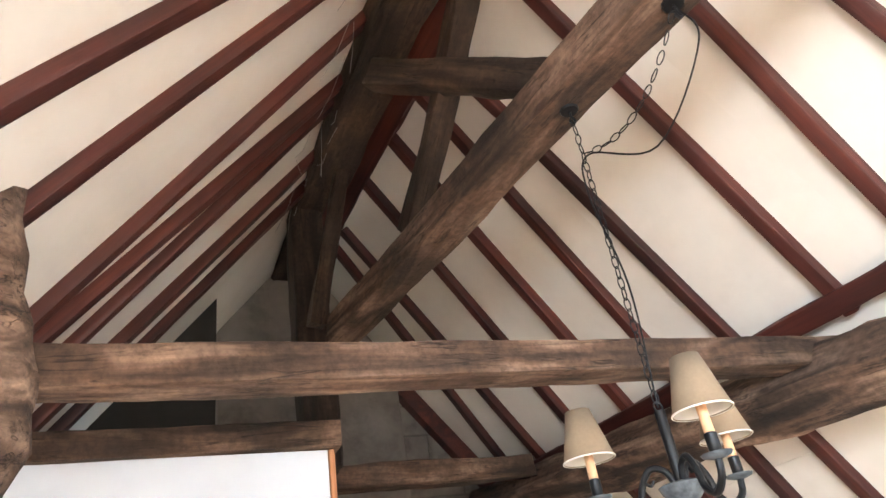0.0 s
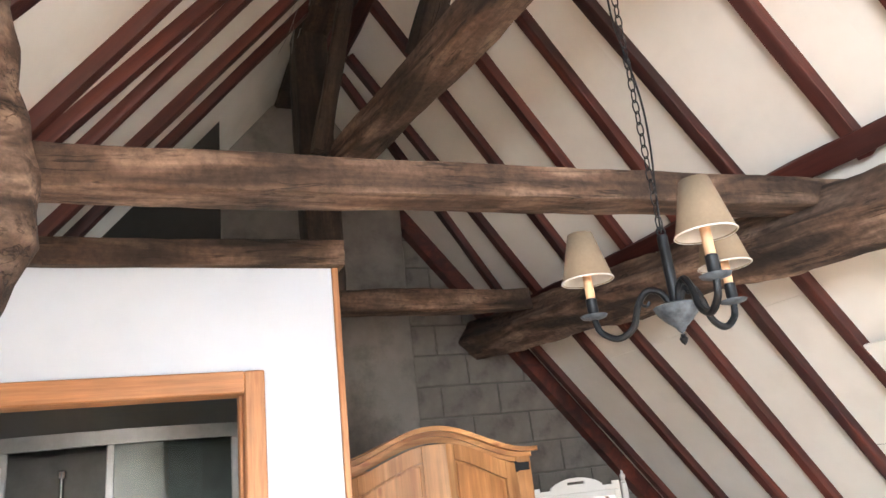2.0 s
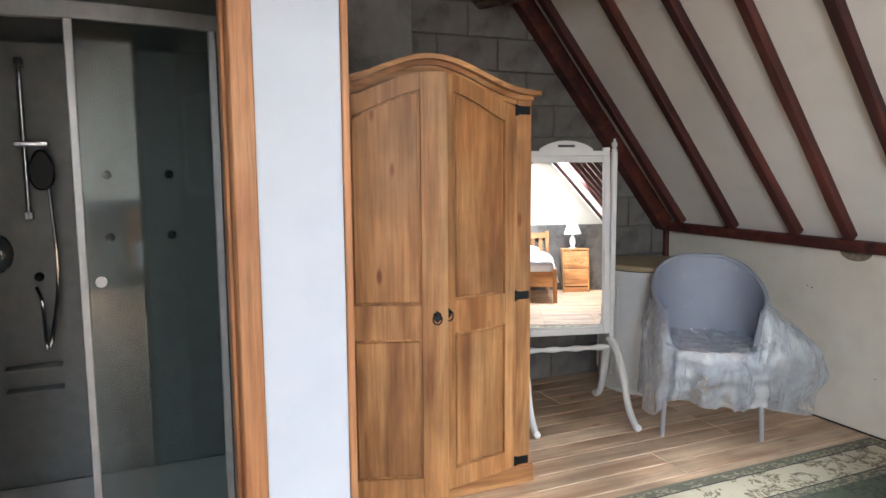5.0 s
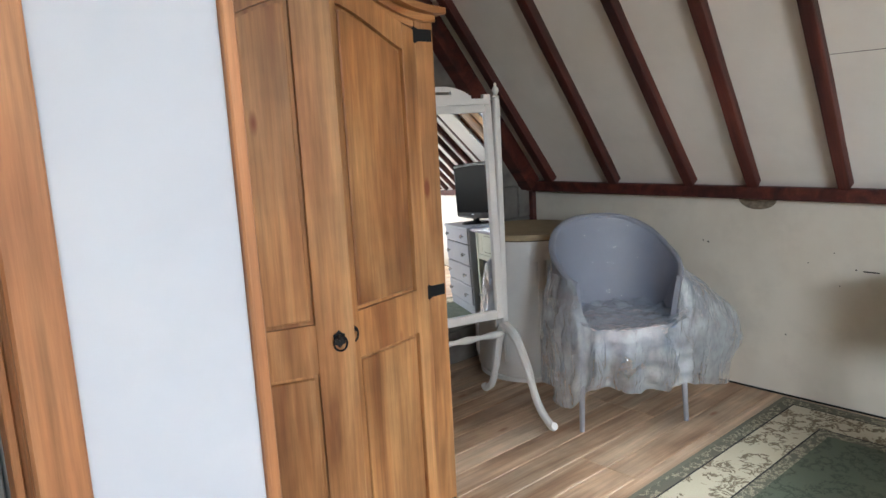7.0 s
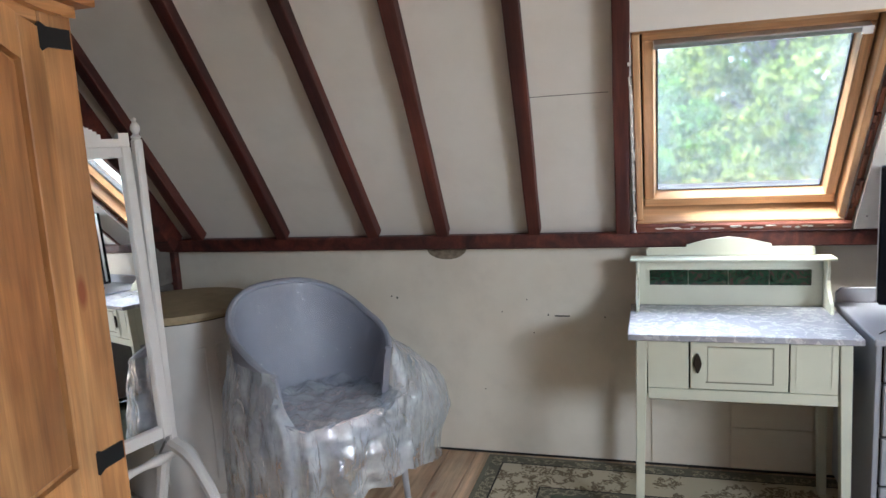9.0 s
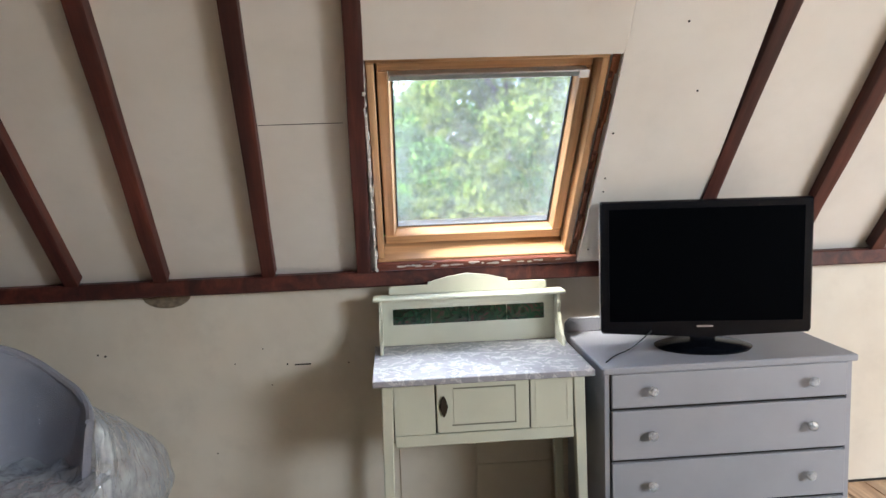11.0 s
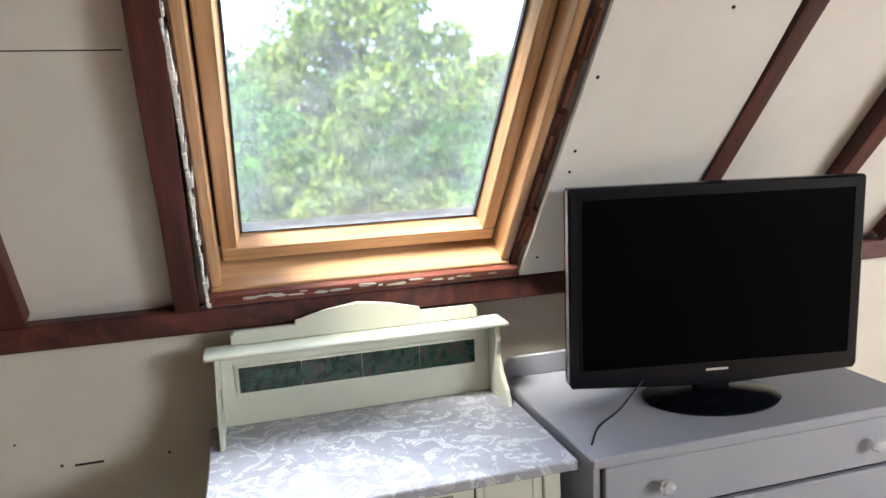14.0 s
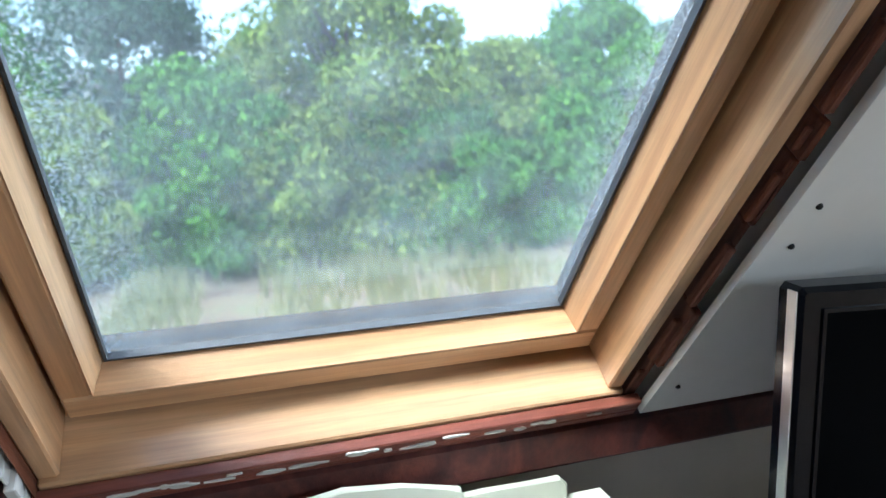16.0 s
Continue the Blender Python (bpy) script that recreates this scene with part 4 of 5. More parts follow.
# ---------- tub chair under plastic ----------
def tub_chair():
    ang = math.degrees(math.atan2(-0.56, 0.83))
    c = thing("tub_chair", pose(2.872, 6.85, 0, 0, 0, ang), "grey woven tub chair with a cream and pink seat cushion", "chair")
    for x in (-0.255, 0.255):
        part("leg", tube([(x * 1.04, -0.24, 0.0), (x * 0.98, -0.215, 0.42)], [0.012, 0.018], 10), GREYP, c, smooth=True)
        part("leg", tube([(x * 0.9, 0.25, 0.0), (x * 0.75, 0.20, 0.42)], [0.012, 0.018], 10), GREYP, c, smooth=True)
    part("seat", prism([(0.275 * math.copysign(abs(math.cos(t)) ** 0.6, math.cos(t)), 0.245 * math.copysign(abs(math.sin(t)) ** 0.6, math.sin(t)) - 0.01) for t in [k * math.tau / 28 for k in range(28)]], 0.37, 0.42, "xy", 0.01), WICKER, c)
    part("cushion", prism([(0.235 * math.copysign(abs(math.cos(t)) ** 0.6, math.cos(t)), 0.22 * math.copysign(abs(math.sin(t)) ** 0.6, math.sin(t)) - 0.02) for t in [k * math.tau / 28 for k in range(28)]], 0.421, 0.485, "xy", 0.025), CUSH, c, smooth=True)
    bm = bmesh.new()
    nu, nv = 48, 14
    grid = []
    for side in (0, 1):
        rows = []
        for i in range(nu + 1):
            u = -1 + 2 * i / nu
            a = u * radians(128)
            back = 0.5 + 0.5 * math.cos(max(-math.pi, min(math.pi, a * 1.32)))
            ztop = 0.70 + 0.27 * back ** 0.75
            row = []
            for j in range(nv + 1):
                t = j / nv
                z = 0.40 + (ztop - 0.40) * t
                sp = 1 + 0.16 * t ** 1.3
                rx, ry = 0.275 * sp, 0.255 * (1 + 0.22 * t * (0.4 + 0.6 * back))
                th = -0.024 * side * (0.75 if t > 0.93 else 1)
                fx = math.copysign(abs(math.sin(a)) ** 0.8, math.sin(a))
                fy = math.copysign(abs(math.cos(a)) ** 0.8, math.cos(a))
                row.append(bm.verts.new(((rx + th) * fx, (ry + th) * fy, z)))
            rows.append(row)
        grid.append(rows)
    for g in grid:
        for i in range(nu):
            for j in range(nv):
                bm.faces.new((g[i][j], g[i + 1][j], g[i + 1][j + 1], g[i][j + 1]))
    o, q = grid
    for i in range(nu):
        bm.faces.new((o[i][nv], o[i + 1][nv], q[i + 1][nv], q[i][nv]))
        bm.faces.new((o[i][0], q[i][0], q[i + 1][0], o[i + 1][0]))
    for j in range(nv):
        bm.faces.new((o[0][j], o[0][j + 1], q[0][j + 1], q[0][j]))
        bm.faces.new((o[nu][j], q[nu][j], q[nu][j + 1], o[nu][j + 1]))
    part("backrest", bm, WICKER, c, smooth=True)
    rim = []
    for i in range(nu + 1):
        a = (-1 + 2 * i / nu) * radians(128)
        back = 0.5 + 0.5 * math.cos(max(-math.pi, min(math.pi, a * 1.32)))
        fx = math.copysign(abs(math.sin(a)) ** 0.8, math.sin(a))
        fy = math.copysign(abs(math.cos(a)) ** 0.8, math.cos(a))
        rim.append(((0.275 * 1.16 - 0.012) * fx, (0.255 * (1 + 0.22 * (0.4 + 0.6 * back)) - 0.012) * fy, 0.70 + 0.27 * back ** 0.75))
    part("rim", tube(rim, 0.0145, 8), WICKER, c, smooth=True)

    s = thing("plastic_sheet", c.matrix_world.copy(), "crumpled clear plastic sheet draped over the grey tub chair", "plastic sheet")
    bm = bmesh.new()
    nu, nv = 110, 26
    rows = []
    for i in range(nu + 1):
        u = -1 + 2 * i / nu
        a = math.pi + u * radians(118)
        side = min(1, max(0, (abs(u) - 0.28) / 0.22))
        side = side * side * (3 - 2 * side)
        ztop = 0.50 + 0.235 * side + 0.06 * max(0, abs(u) - 0.6)
        zbot = 0.155 + 0.03 * math.sin(u * 9) + 0.03 * noise.noise(Vector((u * 6, 2, 0))) + (0.0 if u < 0 else -0.02) + 0.06 * (1 - side)
        zbot -= 0.04 * math.exp(-((u + 0.62) / 0.12) ** 2)
        row = []
        for j in range(nv + 1):
            t = j / nv
            z = ztop + (zbot - ztop) * t
            pleat = (0.010 + 0.022 * t) * math.sin(u * 34 + 3 * noise.noise(Vector((u * 5, t * 1.5, 3)))) * (0.5 + noise.noise(Vector((u * 3, 7, 1))))
            cr = 0.012 * noise.noise(Vector((u * 12, t * 7, 5))) + 0.004 * noise.noise(Vector((u * 30, t * 16, 8)))
            flare = 0.045 * math.sin(min(1, t * 1.4) * math.pi / 2) + (0.23 * math.exp(-((u + 0.72) / 0.2) ** 2) * math.sin(min(1, t * 1.15) * math.pi * 0.72))
            r = 1 + flare / 0.3
            fx = math.copysign(abs(math.sin(a)) ** 0.75, math.sin(a))
            fy = math.copysign(abs(math.cos(a)) ** 0.75, math.cos(a))
            rx = (0.318 + pleat + cr) * r
            ry = (0.272 + pleat + cr) * r
            row.append(bm.verts.new((rx * fx, ry * fy, z + 0.006 * noise.noise(Vector((u * 25, t * 12, 0))))))
        rows.append(row)
    for i in range(nu):
        for j in range(nv):
            bm.faces.new((rows[i][j], rows[i + 1][j], rows[i + 1][j + 1], rows[i][j + 1]))
    part("skirt", bm, FILM, s, smooth=True)
    bm = bmesh.new()
    n = 44
    g = []
    for i in range(n + 1):
        row = []
        for j in range(n + 1):
            x, y = -0.262 + 0.524 * i / n, -0.27 + 0.46 * j / n
            e = max(abs(x) / 0.262, 0)
            z = 0.505 + 0.028 * noise.noise(Vector((x * 15, y * 15, 2))) + 0.008 * noise.noise(Vector((x * 38, y * 38, 4))) + 0.12 * max(0, e - 0.75) ** 1.0 + 0.25 * max(0, (y - 0.10)) ** 1.0
            row.append(bm.verts.new((x, y, z)))
        g.append(row)
    for i in range(n):
        for j in range(n):
            bm.faces.new((g[i][j], g[i + 1][j], g[i + 1][j + 1], g[i][j + 1]))
    part("seat_cover", bm, FILM, s, smooth=True)
    bm = bmesh.new()
    nu, nv = 60, 16
    g = []
    for i in range(nu + 1):
        a = (-1 + 2 * i / nu) * radians(112)
        back = 0.5 + 0.5 * math.cos(max(-math.pi, min(math.pi, a * 1.32)))
        ztop = 0.70 + 0.27 * back ** 0.75
        fx = math.copysign(abs(math.sin(a)) ** 0.8, math.sin(a))
        fy = math.copysign(abs(math.cos(a)) ** 0.8, math.cos(a))
        row = []
        for j in range(nv + 1):
            t = j / nv
            k = 1 + 0.16 * t ** 1.3
            w = 0.034 - 0.005 * noise.noise(Vector((a * 4, t * 3, 6))) + 0.035 * (1 - t) ** 2
            row.append(bm.verts.new(((0.275 * k - w) * fx, (0.255 * (1 + 0.22 * t * (0.4 + 0.6 * back)) - w) * fy, 0.52 + (ztop - 0.52) * t)))
        g.append(row)
    for i in range(nu):
        for j in range(nv):
            bm.faces.new((g[i][j], g[i + 1][j], g[i + 1][j + 1], g[i][j + 1]))
    part("back_cover", bm, THINFILM, s, smooth=True)


tub_chair()


def hamper():
    h = thing("laundry_bin", pose(3.08, 7.62, 0), "round white panelled laundry bin with a beige lid in the corner", "laundry bin")
    part("body", lathe([(0.30, 0.03), (0.325, 0.06), (0.33, 0.80), (0.325, 0.83)], 40), WHITEP, h, smooth=True)
    part("base_ring", lathe([(0.29, 0), (0.315, 0.005), (0.315, 0.029)], 40), WHITEP, h, smooth=True)
    part("lid", lathe([(0.335, 0.837), (0.34, 0.85), (0.33, 0.868), (0.15, 0.878), (0.0, 0.88)], 40), simple("beige_lid", (0.42, 0.33, 0.2), 0.6), h, smooth=True)
    part("seam", lathe([(0.327, 0.8305), (0.327, 0.8365)], 40), DARKGAP, h)
    for k in range(8):
        a = k * math.tau / 8 + 0.2
        part("panel_bead", tube([(0.334 * math.cos(a + t), 0.334 * math.sin(a + t), z) for t, z in ((0.06, 0.12), (0.06, 0.72), (0.70, 0.72), (0.70, 0.12))], 0.006, 5), WHITEP, h)


hamper()


# ---------- washstand ----------
def washstand():
    w = thing("washstand", pose(2.985, 5.205, 0.0, 0, 0, -90), "pale green-cream washstand with a tiled back under the window", "washstand")
    for x in (-0.345, 0.345):
        for y in (0.055, 0.425):
            bm = bmesh.new()
            sx = math.copysign(1, x)
            box(bm, x - 0.021, x + 0.021, y - 0.021, y + 0.021, 0.0, 0.764, 0.003)
            for v in bm.verts:
                k = max(0, 1 - v.co.z / 0.53)
                v.co.x = x + sx * 0.016 * k + (v.co.x - x) * (1 - 0.28 * k)
            part("leg", bm, CREAMP, w)
    part("side_panel", B((-0.352, -0.338, 0.077, 0.403, 0.53, 0.764)), CREAMP, w)
    part("side_panel", B((0.338, 0.352, 0.077, 0.403, 0.53, 0.764)), CREAMP, w)
    part("back", B((-0.323, 0.323, 0.43, 0.44, 0.53, 0.764)), CREAMP, w)
    part("bottom", B((-0.337, 0.337, 0.05, 0.43, 0.532, 0.545)), CREAMP, w)
    part("apron", B((-0.3235, 0.3235, 0.036, 0.054, 0.530, 0.572, 0.002)), CREAMP, w)
    for a, b in ((-0.3235, -0.178), (0.168, 0.3235)):
        part("front_panel", B((a, b, 0.040, 0.054, 0.573, 0.763, 0.001)), CREAMP, w)
        for x in (a + 0.018, b - 0.022):
            part("bead", B((x, x + 0.004, 0.038, 0.0399, 0.60, 0.745)), CREAMP, w)
    d = part("door", B((-0.172, 0.162, 0.037, 0.054, 0.576, 0.762, 0.002)), CREAMP, w)
    part("door_panel", B((-0.112, 0.108, 0.0345, 0.0369, 0.606, 0.735, 0.001)), CREAMP, d)
    # darker strips along three sides of the door panel
    part("panel_groove", B((-0.118, 0.114, 0.0358, 0.0368, 0.600, 0.6055), (0.1085, 0.114, 0.0358, 0.0368, 0.606, 0.741), (-0.112, 0.108, 0.0358, 0.0368, 0.7355, 0.741)), simple("dark_panel_line", (0.2, 0.2, 0.15), 0.8), d)
    part("handle", prism([(-0.147 + 0.012 * math.cos(t) * (1 + 0.3 * math.cos(4 * t)), 0.675 + 0.038 * math.sin(t)) for t in [k * math.tau / 20 for k in range(20)]], 0.028, 0.0365, bev=0.002), simple("dark_bronze", (0.04, 0.03, 0.022), 0.5, 0.7), d, "dark bronze drop handle")
    part("gap", B((-0.177, -0.1725, 0.05, 0.0545, 0.574, 0.763)), DARKGAP, w)
    part("gap", B((0.1625, 0.1675, 0.05, 0.0545, 0.574, 0.763)), DARKGAP, w)
    part("marble_top", B((-0.395, 0.395, 0.0, 0.49, 0.766, 0.790, 0.003)), MARBLE, w, "veined grey marble top")
    part("splashback", B((-0.372, 0.372, 0.477, 0.493, 0.7905, 0.990, 0.002)), CREAMP, w)
    part("tile_frame", B((-0.325, 0.325, 0.4725, 0.4765, 0.945, 0.953), (-0.325, 0.325, 0.4725, 0.4765, 0.870, 0.878), (-0.325, -0.317, 0.4725, 0.4765, 0.8785, 0.9445), (0.317, 0.325, 0.4725, 0.4765, 0.8785, 0.9445)), CREAMP, w)
    for k in range(4):
        a = -0.3165 + k * 0.15825
        part("tile", B((a + 0.001, a + 0.1572, 0.4735, 0.4765, 0.8785, 0.9445, 0.0008)), TILE, w)
    part("shelf", B((-0.395, 0.395, 0.405, 0.498, 0.9905, 1.003, 0.004)), CREAMP, w)
    cr = [(-0.33, 1.0035), (0.33, 1.0035), (0.33, 1.028), (0.318, 1.040), (0.20, 1.040), (0.165, 1.036), (0.165, 1.052), (0.14, 1.054), (0.08, 1.072), (0.0, 1.083), (-0.08, 1.072), (-0.14, 1.054), (-0.165, 1.052), (-0.165, 1.036), (-0.20, 1.040), (-0.318, 1.040), (-0.33, 1.028)]
    part("crest", prism(cr, 0.479, 0.493, bev=0.003), CREAMP, w)
    for s in (-1, 1):
        pr = [(0.4765, 0.7905), (0.335, 0.7905), (0.35, 0.83), (0.40, 0.87), (0.42, 0.91), (0.41, 0.95), (0.42, 0.99), (0.4765, 0.99)]
        x0, x1 = sorted((s * 0.358, s * 0.372))
        part("bracket", prism(pr, x0, x1, "yz", 0.003), CREAMP, w)


washstand()


# ---------- chest of drawers and television ----------
def chest(label, m, wd, dp, ht, rows, body, knobmat, knobx, name="chest_of_drawers", glassknob=True):
    c = thing(name, m, label, "chest of drawers")
    h = wd / 2
    part("carcass", B((-h + 0.01, -h + 0.03, 0.012, dp, 0.05, ht - 0.026, 0.002), (h - 0.03, h - 0.01, 0.012, dp, 0.05, ht - 0.026, 0.002), (-h + 0.0305, h - 0.0305, dp - 0.015, dp - 0.001, 0.05, ht - 0.026), (-h + 0.0305, h - 0.0305, 0.03, dp - 0.016, 0.05, 0.07)), body, c)
    part("top", B((-h, h, -0.008, dp, ht - 0.025, ht, 0.004)), body, c)
    part("plinth", B((-h + 0.01, h - 0.01, 0.014, 0.03, 0.0, 0.085, 0.002)), body, c)
    part("rail", B(*[(-h + 0.031, h - 0.031, 0.02, 0.034, b - 0.009, b - 0.0005) for a, b in rows], (-h + 0.031, h - 0.031, 0.0342, 0.05, 0.09, ht - 0.03)), DARKGAP, c)
    for a, b in rows:
        d = part("drawer", B((-h + 0.034, h - 0.034, 0.0, 0.0195, a + 0.003, b - 0.009, 0.003)), body, c)
        for x in knobx:
            k = part("knob", lathe([(0.007, 0), (0.006, 0.010), (0.013, 0.014), (0.019, 0.022), (0.018, 0.031), (0.010, 0.037), (0.0, 0.038)], 8), knobmat, d, m=pose(x, -0.0005, (a + b) / 2, 90))
    return c


KNOB, nt, bb = mat("cut_glass", 0.05)
bb.inputs["Base Color"].default_value = (0.9, 0.92, 0.94, 1)
bb.inputs["Transmission Weight"].default_value = 0.75
bb.inputs["IOR"].default_value = 1.5
ch = chest("grey painted chest of drawers with cut glass knobs under the television", pose(2.962, 4.322, 0, 0, 0, -90), 0.94, 0.56, 0.80, [(0.095, 0.27), (0.27, 0.452), (0.452, 0.645), (0.645, 0.781)], GREYP, KNOB, (-0.295, 0.295))
part("gallery", prism([(-0.47, 0.8005), (0.47, 0.8005), (0.47, 0.84), (0.45, 0.862), (-0.45, 0.862), (-0.47, 0.84)], 0.535, 0.55, bev=0.003), GREYP, ch)


def television():
    t = thing("television", pose(3.14, 4.34, 0.80, 0, 0, -99.5), "black flat television on a round stand, switched off", "television")
    part("stand", lathe([(0.0, 0.0), (0.178, 0.0), (0.182, 0.007), (0.15, 0.018), (0.05, 0.03), (0.0, 0.031)], 40), TVB, t, smooth=True, m=Matrix.Translation((0, 0.03, 0)) @ Matrix.Diagonal((1, 0.72, 1, 1)))
    part("neck", B((-0.045, 0.045, 0.015, 0.05, 0.02, 0.13, 0.006)), TVB, t)
    body = [(-0.388, 0.072), (-0.38, 0.060), (0, 0.044), (0.38, 0.060), (0.388, 0.072), (0.388, 0.560), (0.382, 0.568), (-0.382, 0.568), (-0.388, 0.560)]
    part("casing", prism(body, 0.0, 0.045, bev=0.006), TVB, t)
    part("back_shell", B((-0.28, 0.28, 0.0455, 0.09, 0.15, 0.52, 0.02)), TVB, t)
    part("screen", B((-0.355, 0.355, -0.0015, -0.0002, 0.108, 0.538)), SCREEN, t)
    part("bezel_edge", B((-0.36, -0.3555, -0.003, -0.0003, 0.103, 0.543), (0.3555, 0.36, -0.003, -0.0003, 0.103, 0.543), (-0.355, 0.355, -0.003, -0.0003, 0.1025, 0.1075), (-0.355, 0.355, -0.003, -0.0003, 0.5385, 0.543)), TVB, t)
    part("side_trim", B((-0.3905, -0.3885, 0.004, 0.02, 0.078, 0.563)), SILVER, t)
    part("maker_mark", B((-0.03, 0.03, -0.0012, -0.0002, 0.084, 0.090)), SILVER, t)


television()
tagged(part("television_cable", tube(curve([(3.18, 4.52, 0.88), (3.14, 4.62, 0.82), (3.10, 4.70, 0.803), (3.02, 4.76, 0.803)], 6), 0.0025, 5), IRON), "thin black cable lying across the chest top", "cable")


# ---------- chandelier ----------
def chandelier():
    cx, cy = 0.95, 4.69
    c = thing("chandelier", pose(cx, cy, 0.066), "black iron chandelier with three beige shades hanging on a chain", "chandelier")
    part("stem", tube([(0, 0, 2.02), (0, 0, 2.195)], 0.0135, 12), IRON, c, smooth=True)
    part("stem_ring", tube([(0.012 * math.cos(a), 0, 2.205 + 0.012 * math.sin(a)) for a in [k * math.tau / 12 for k in range(12)]], 0.003, 6, closed=True), IRON, c, smooth=True)
    part("bowl", lathe([(0.0, 1.955), (0.008, 1.962), (0.014, 1.972), (0.030, 1.985), (0.048, 2.005), (0.055, 2.022), (0.045, 2.026), (0.015, 2.028)], 20), PEWTER, c, smooth=True)
    part("finial", lathe([(0.0, 1.928), (0.007, 1.936), (0.010, 1.944), (0.005, 1.951), (0.007, 1.9545)], 12), IRON, c, smooth=True)
    for ang in (128, 7, -105):
        a = radians(ang)
        ux, uy = math.cos(a), math.sin(a)
        P = lambda r, z: (r * 1.143 * ux, r * 1.143 * uy, z)
        arm = part("arm", tube(curve([P(0.012, 2.03), P(0.028, 2.062), P(0.055, 2.07), P(0.078, 2.04), P(0.095, 1.992), P(0.13, 1.972), P(0.165, 1.995), P(0.175, 2.03)], 6), 0.0085, 8), IRON, c, smooth=True)
        part("curl", tube(curve([P(0.062, 2.068), P(0.07, 2.045), P(0.06, 2.035), P(0.052, 2.045)], 5), 0.004, 6), IRON, arm, smooth=True)
        part("drip_pan", lathe([(0.010, 0.0), (0.030, 0.006), (0.034, 0.012), (0.012, 0.008)], 16, (0.2 * ux, 0.2 * uy), z=2.028), PEWTER, c, smooth=True)
        part("cup", lathe([(0.010, 0), (0.014, 0.006), (0.014, 0.04), (0.011, 0.042)], 14, (0.2 * ux, 0.2 * uy), z=2.041), IRON, c, smooth=True)
        cn = part("candle_sleeve", lathe([(0.0115, 0.0), (0.0115, 0.09), (0.009, 0.092)], 12, (0.2 * ux, 0.2 * uy), z=2.0835), CANDLE, c, smooth=True)
        bm = lathe([(0.064, 0.0), (0.032, 0.125)], 28, (0.2 * ux, 0.2 * uy), z=2.128)
        caps = [f for f in bm.faces if len(f.verts) > 4]
        bmesh.ops.delete(bm, geom=caps, context="FACES_ONLY")
        sh = part("shade", bm, SHADE, c, "beige fabric shade", smooth=True)
        md = sh.modifiers.new("thickness", "SOLIDIFY")
        md.thickness = 0.0015
        bm = lathe([(0.0622, 0.001), (0.0302, 0.124)], 28, (0.2 * ux, 0.2 * uy), z=2.128)
        bmesh.ops.delete(bm, geom=[f for f in bm.faces if len(f.verts) > 4], context="FACES_ONLY")
        part("shade_lining", bm, SHADEIN, c, smooth=True)
        part("shade_trim", tube([(0.2 * ux + 0.0645 * math.cos(t), 0.2 * uy + 0.0645 * math.sin(t), 2.129) for t in [k * math.tau / 28 for k in range(28)]], 0.002, 5, closed=True), SHADEIN, c)

    def links(p0, p1, sag, n, name="chain"):
        ch = thing(name, pose(0, 0, 0), "black iron link chain holding the chandelier", "chain")
        base = None
        p0, p1 = Vector(p0), Vector(p1)
        for i in range(n):
            t = (i + 0.5) / n
            pos = p0.lerp(p1, t) - Vector((0, 0, sag * 4 * t * (1 - t)))
            q = p0.lerp(p1, t + 0.01) - Vector((0, 0, sag * 4 * (t + 0.01) * (0.99 - t)))
            d = (q - pos).normalized()
            m = d.to_track_quat("Z", "Y").to_matrix().to_4x4()
            m.translation = pos
            m = m @ pose(0, 0, 0, 0, 0, 90 * (i % 2) + 20)
            if base is None:
                hl = 0.0195
                base = part("link", tube([(0.0085 * math.cos(a), 0, hl * math.sin(a) * 0.95) for a in [k * math.tau / 14 for k in range(14)]], 0.0019, 5, closed=True), IRON, ch, smooth=True)
                base.matrix_basis = m
            else:
                o = base.copy()
                scene.collection.objects.link(o)
                o.matrix_basis = m
        return ch

    hook1, hook2 = HOOK1, HOOK2
    links((cx, cy, 2.281), (hook1[0], hook1[1], hook1[2] - 0.16), 0.0, 24)
    j = (hook1[0], hook1[1], hook1[2] - 0.16)
    links(j, (hook1[0] - 0.0, hook1[1], hook1[2] - 0.02), 0.0, 4)
    links(j, hook2, 0.10, 12)
    tagged(part("electric_cable", tube(curve([(cx, cy, 2.27), (cx + 0.02, cy - 0.01, 2.6), (cx - 0.01, cy, 2.9), (hook1[0] + 0.01, hook1[1] - 0.01, hook1[2] - 0.17), ((hook1[0] + hook2[0]) / 2 + 0.03, (hook1[1] + hook2[1]) / 2, hook1[2] - 0.30), (hook2[0] + 0.03, hook2[1], hook2[2] - 0.12), (hook2[0], hook2[1], hook2[2])], 8), 0.0028, 6), IRON), "thin black electric cable looped along the chain", "cable")
    for hname, h in (("ceiling_hook", hook1), ("cable_rose", hook2)):
        k = thing(hname, pose(*h), "black iron hook plate screwed under the old beam", "hook")
        part("plate", lathe([(0.026, 0.0), (0.03, 0.006), (0.03, 0.02)], 14), IRON, k)
        part("hook", tube(curve([(0, 0, 0.0), (0, 0, -0.02), (0.01, 0, -0.035), (0.0, 0, -0.045), (-0.01, 0, -0.035)], 4), 0.004, 6), IRON, k)


HOOK1, HOOK2 = (0.93, 4.65, 3.175), (0.985, 4.215, 3.155)
chandelier()


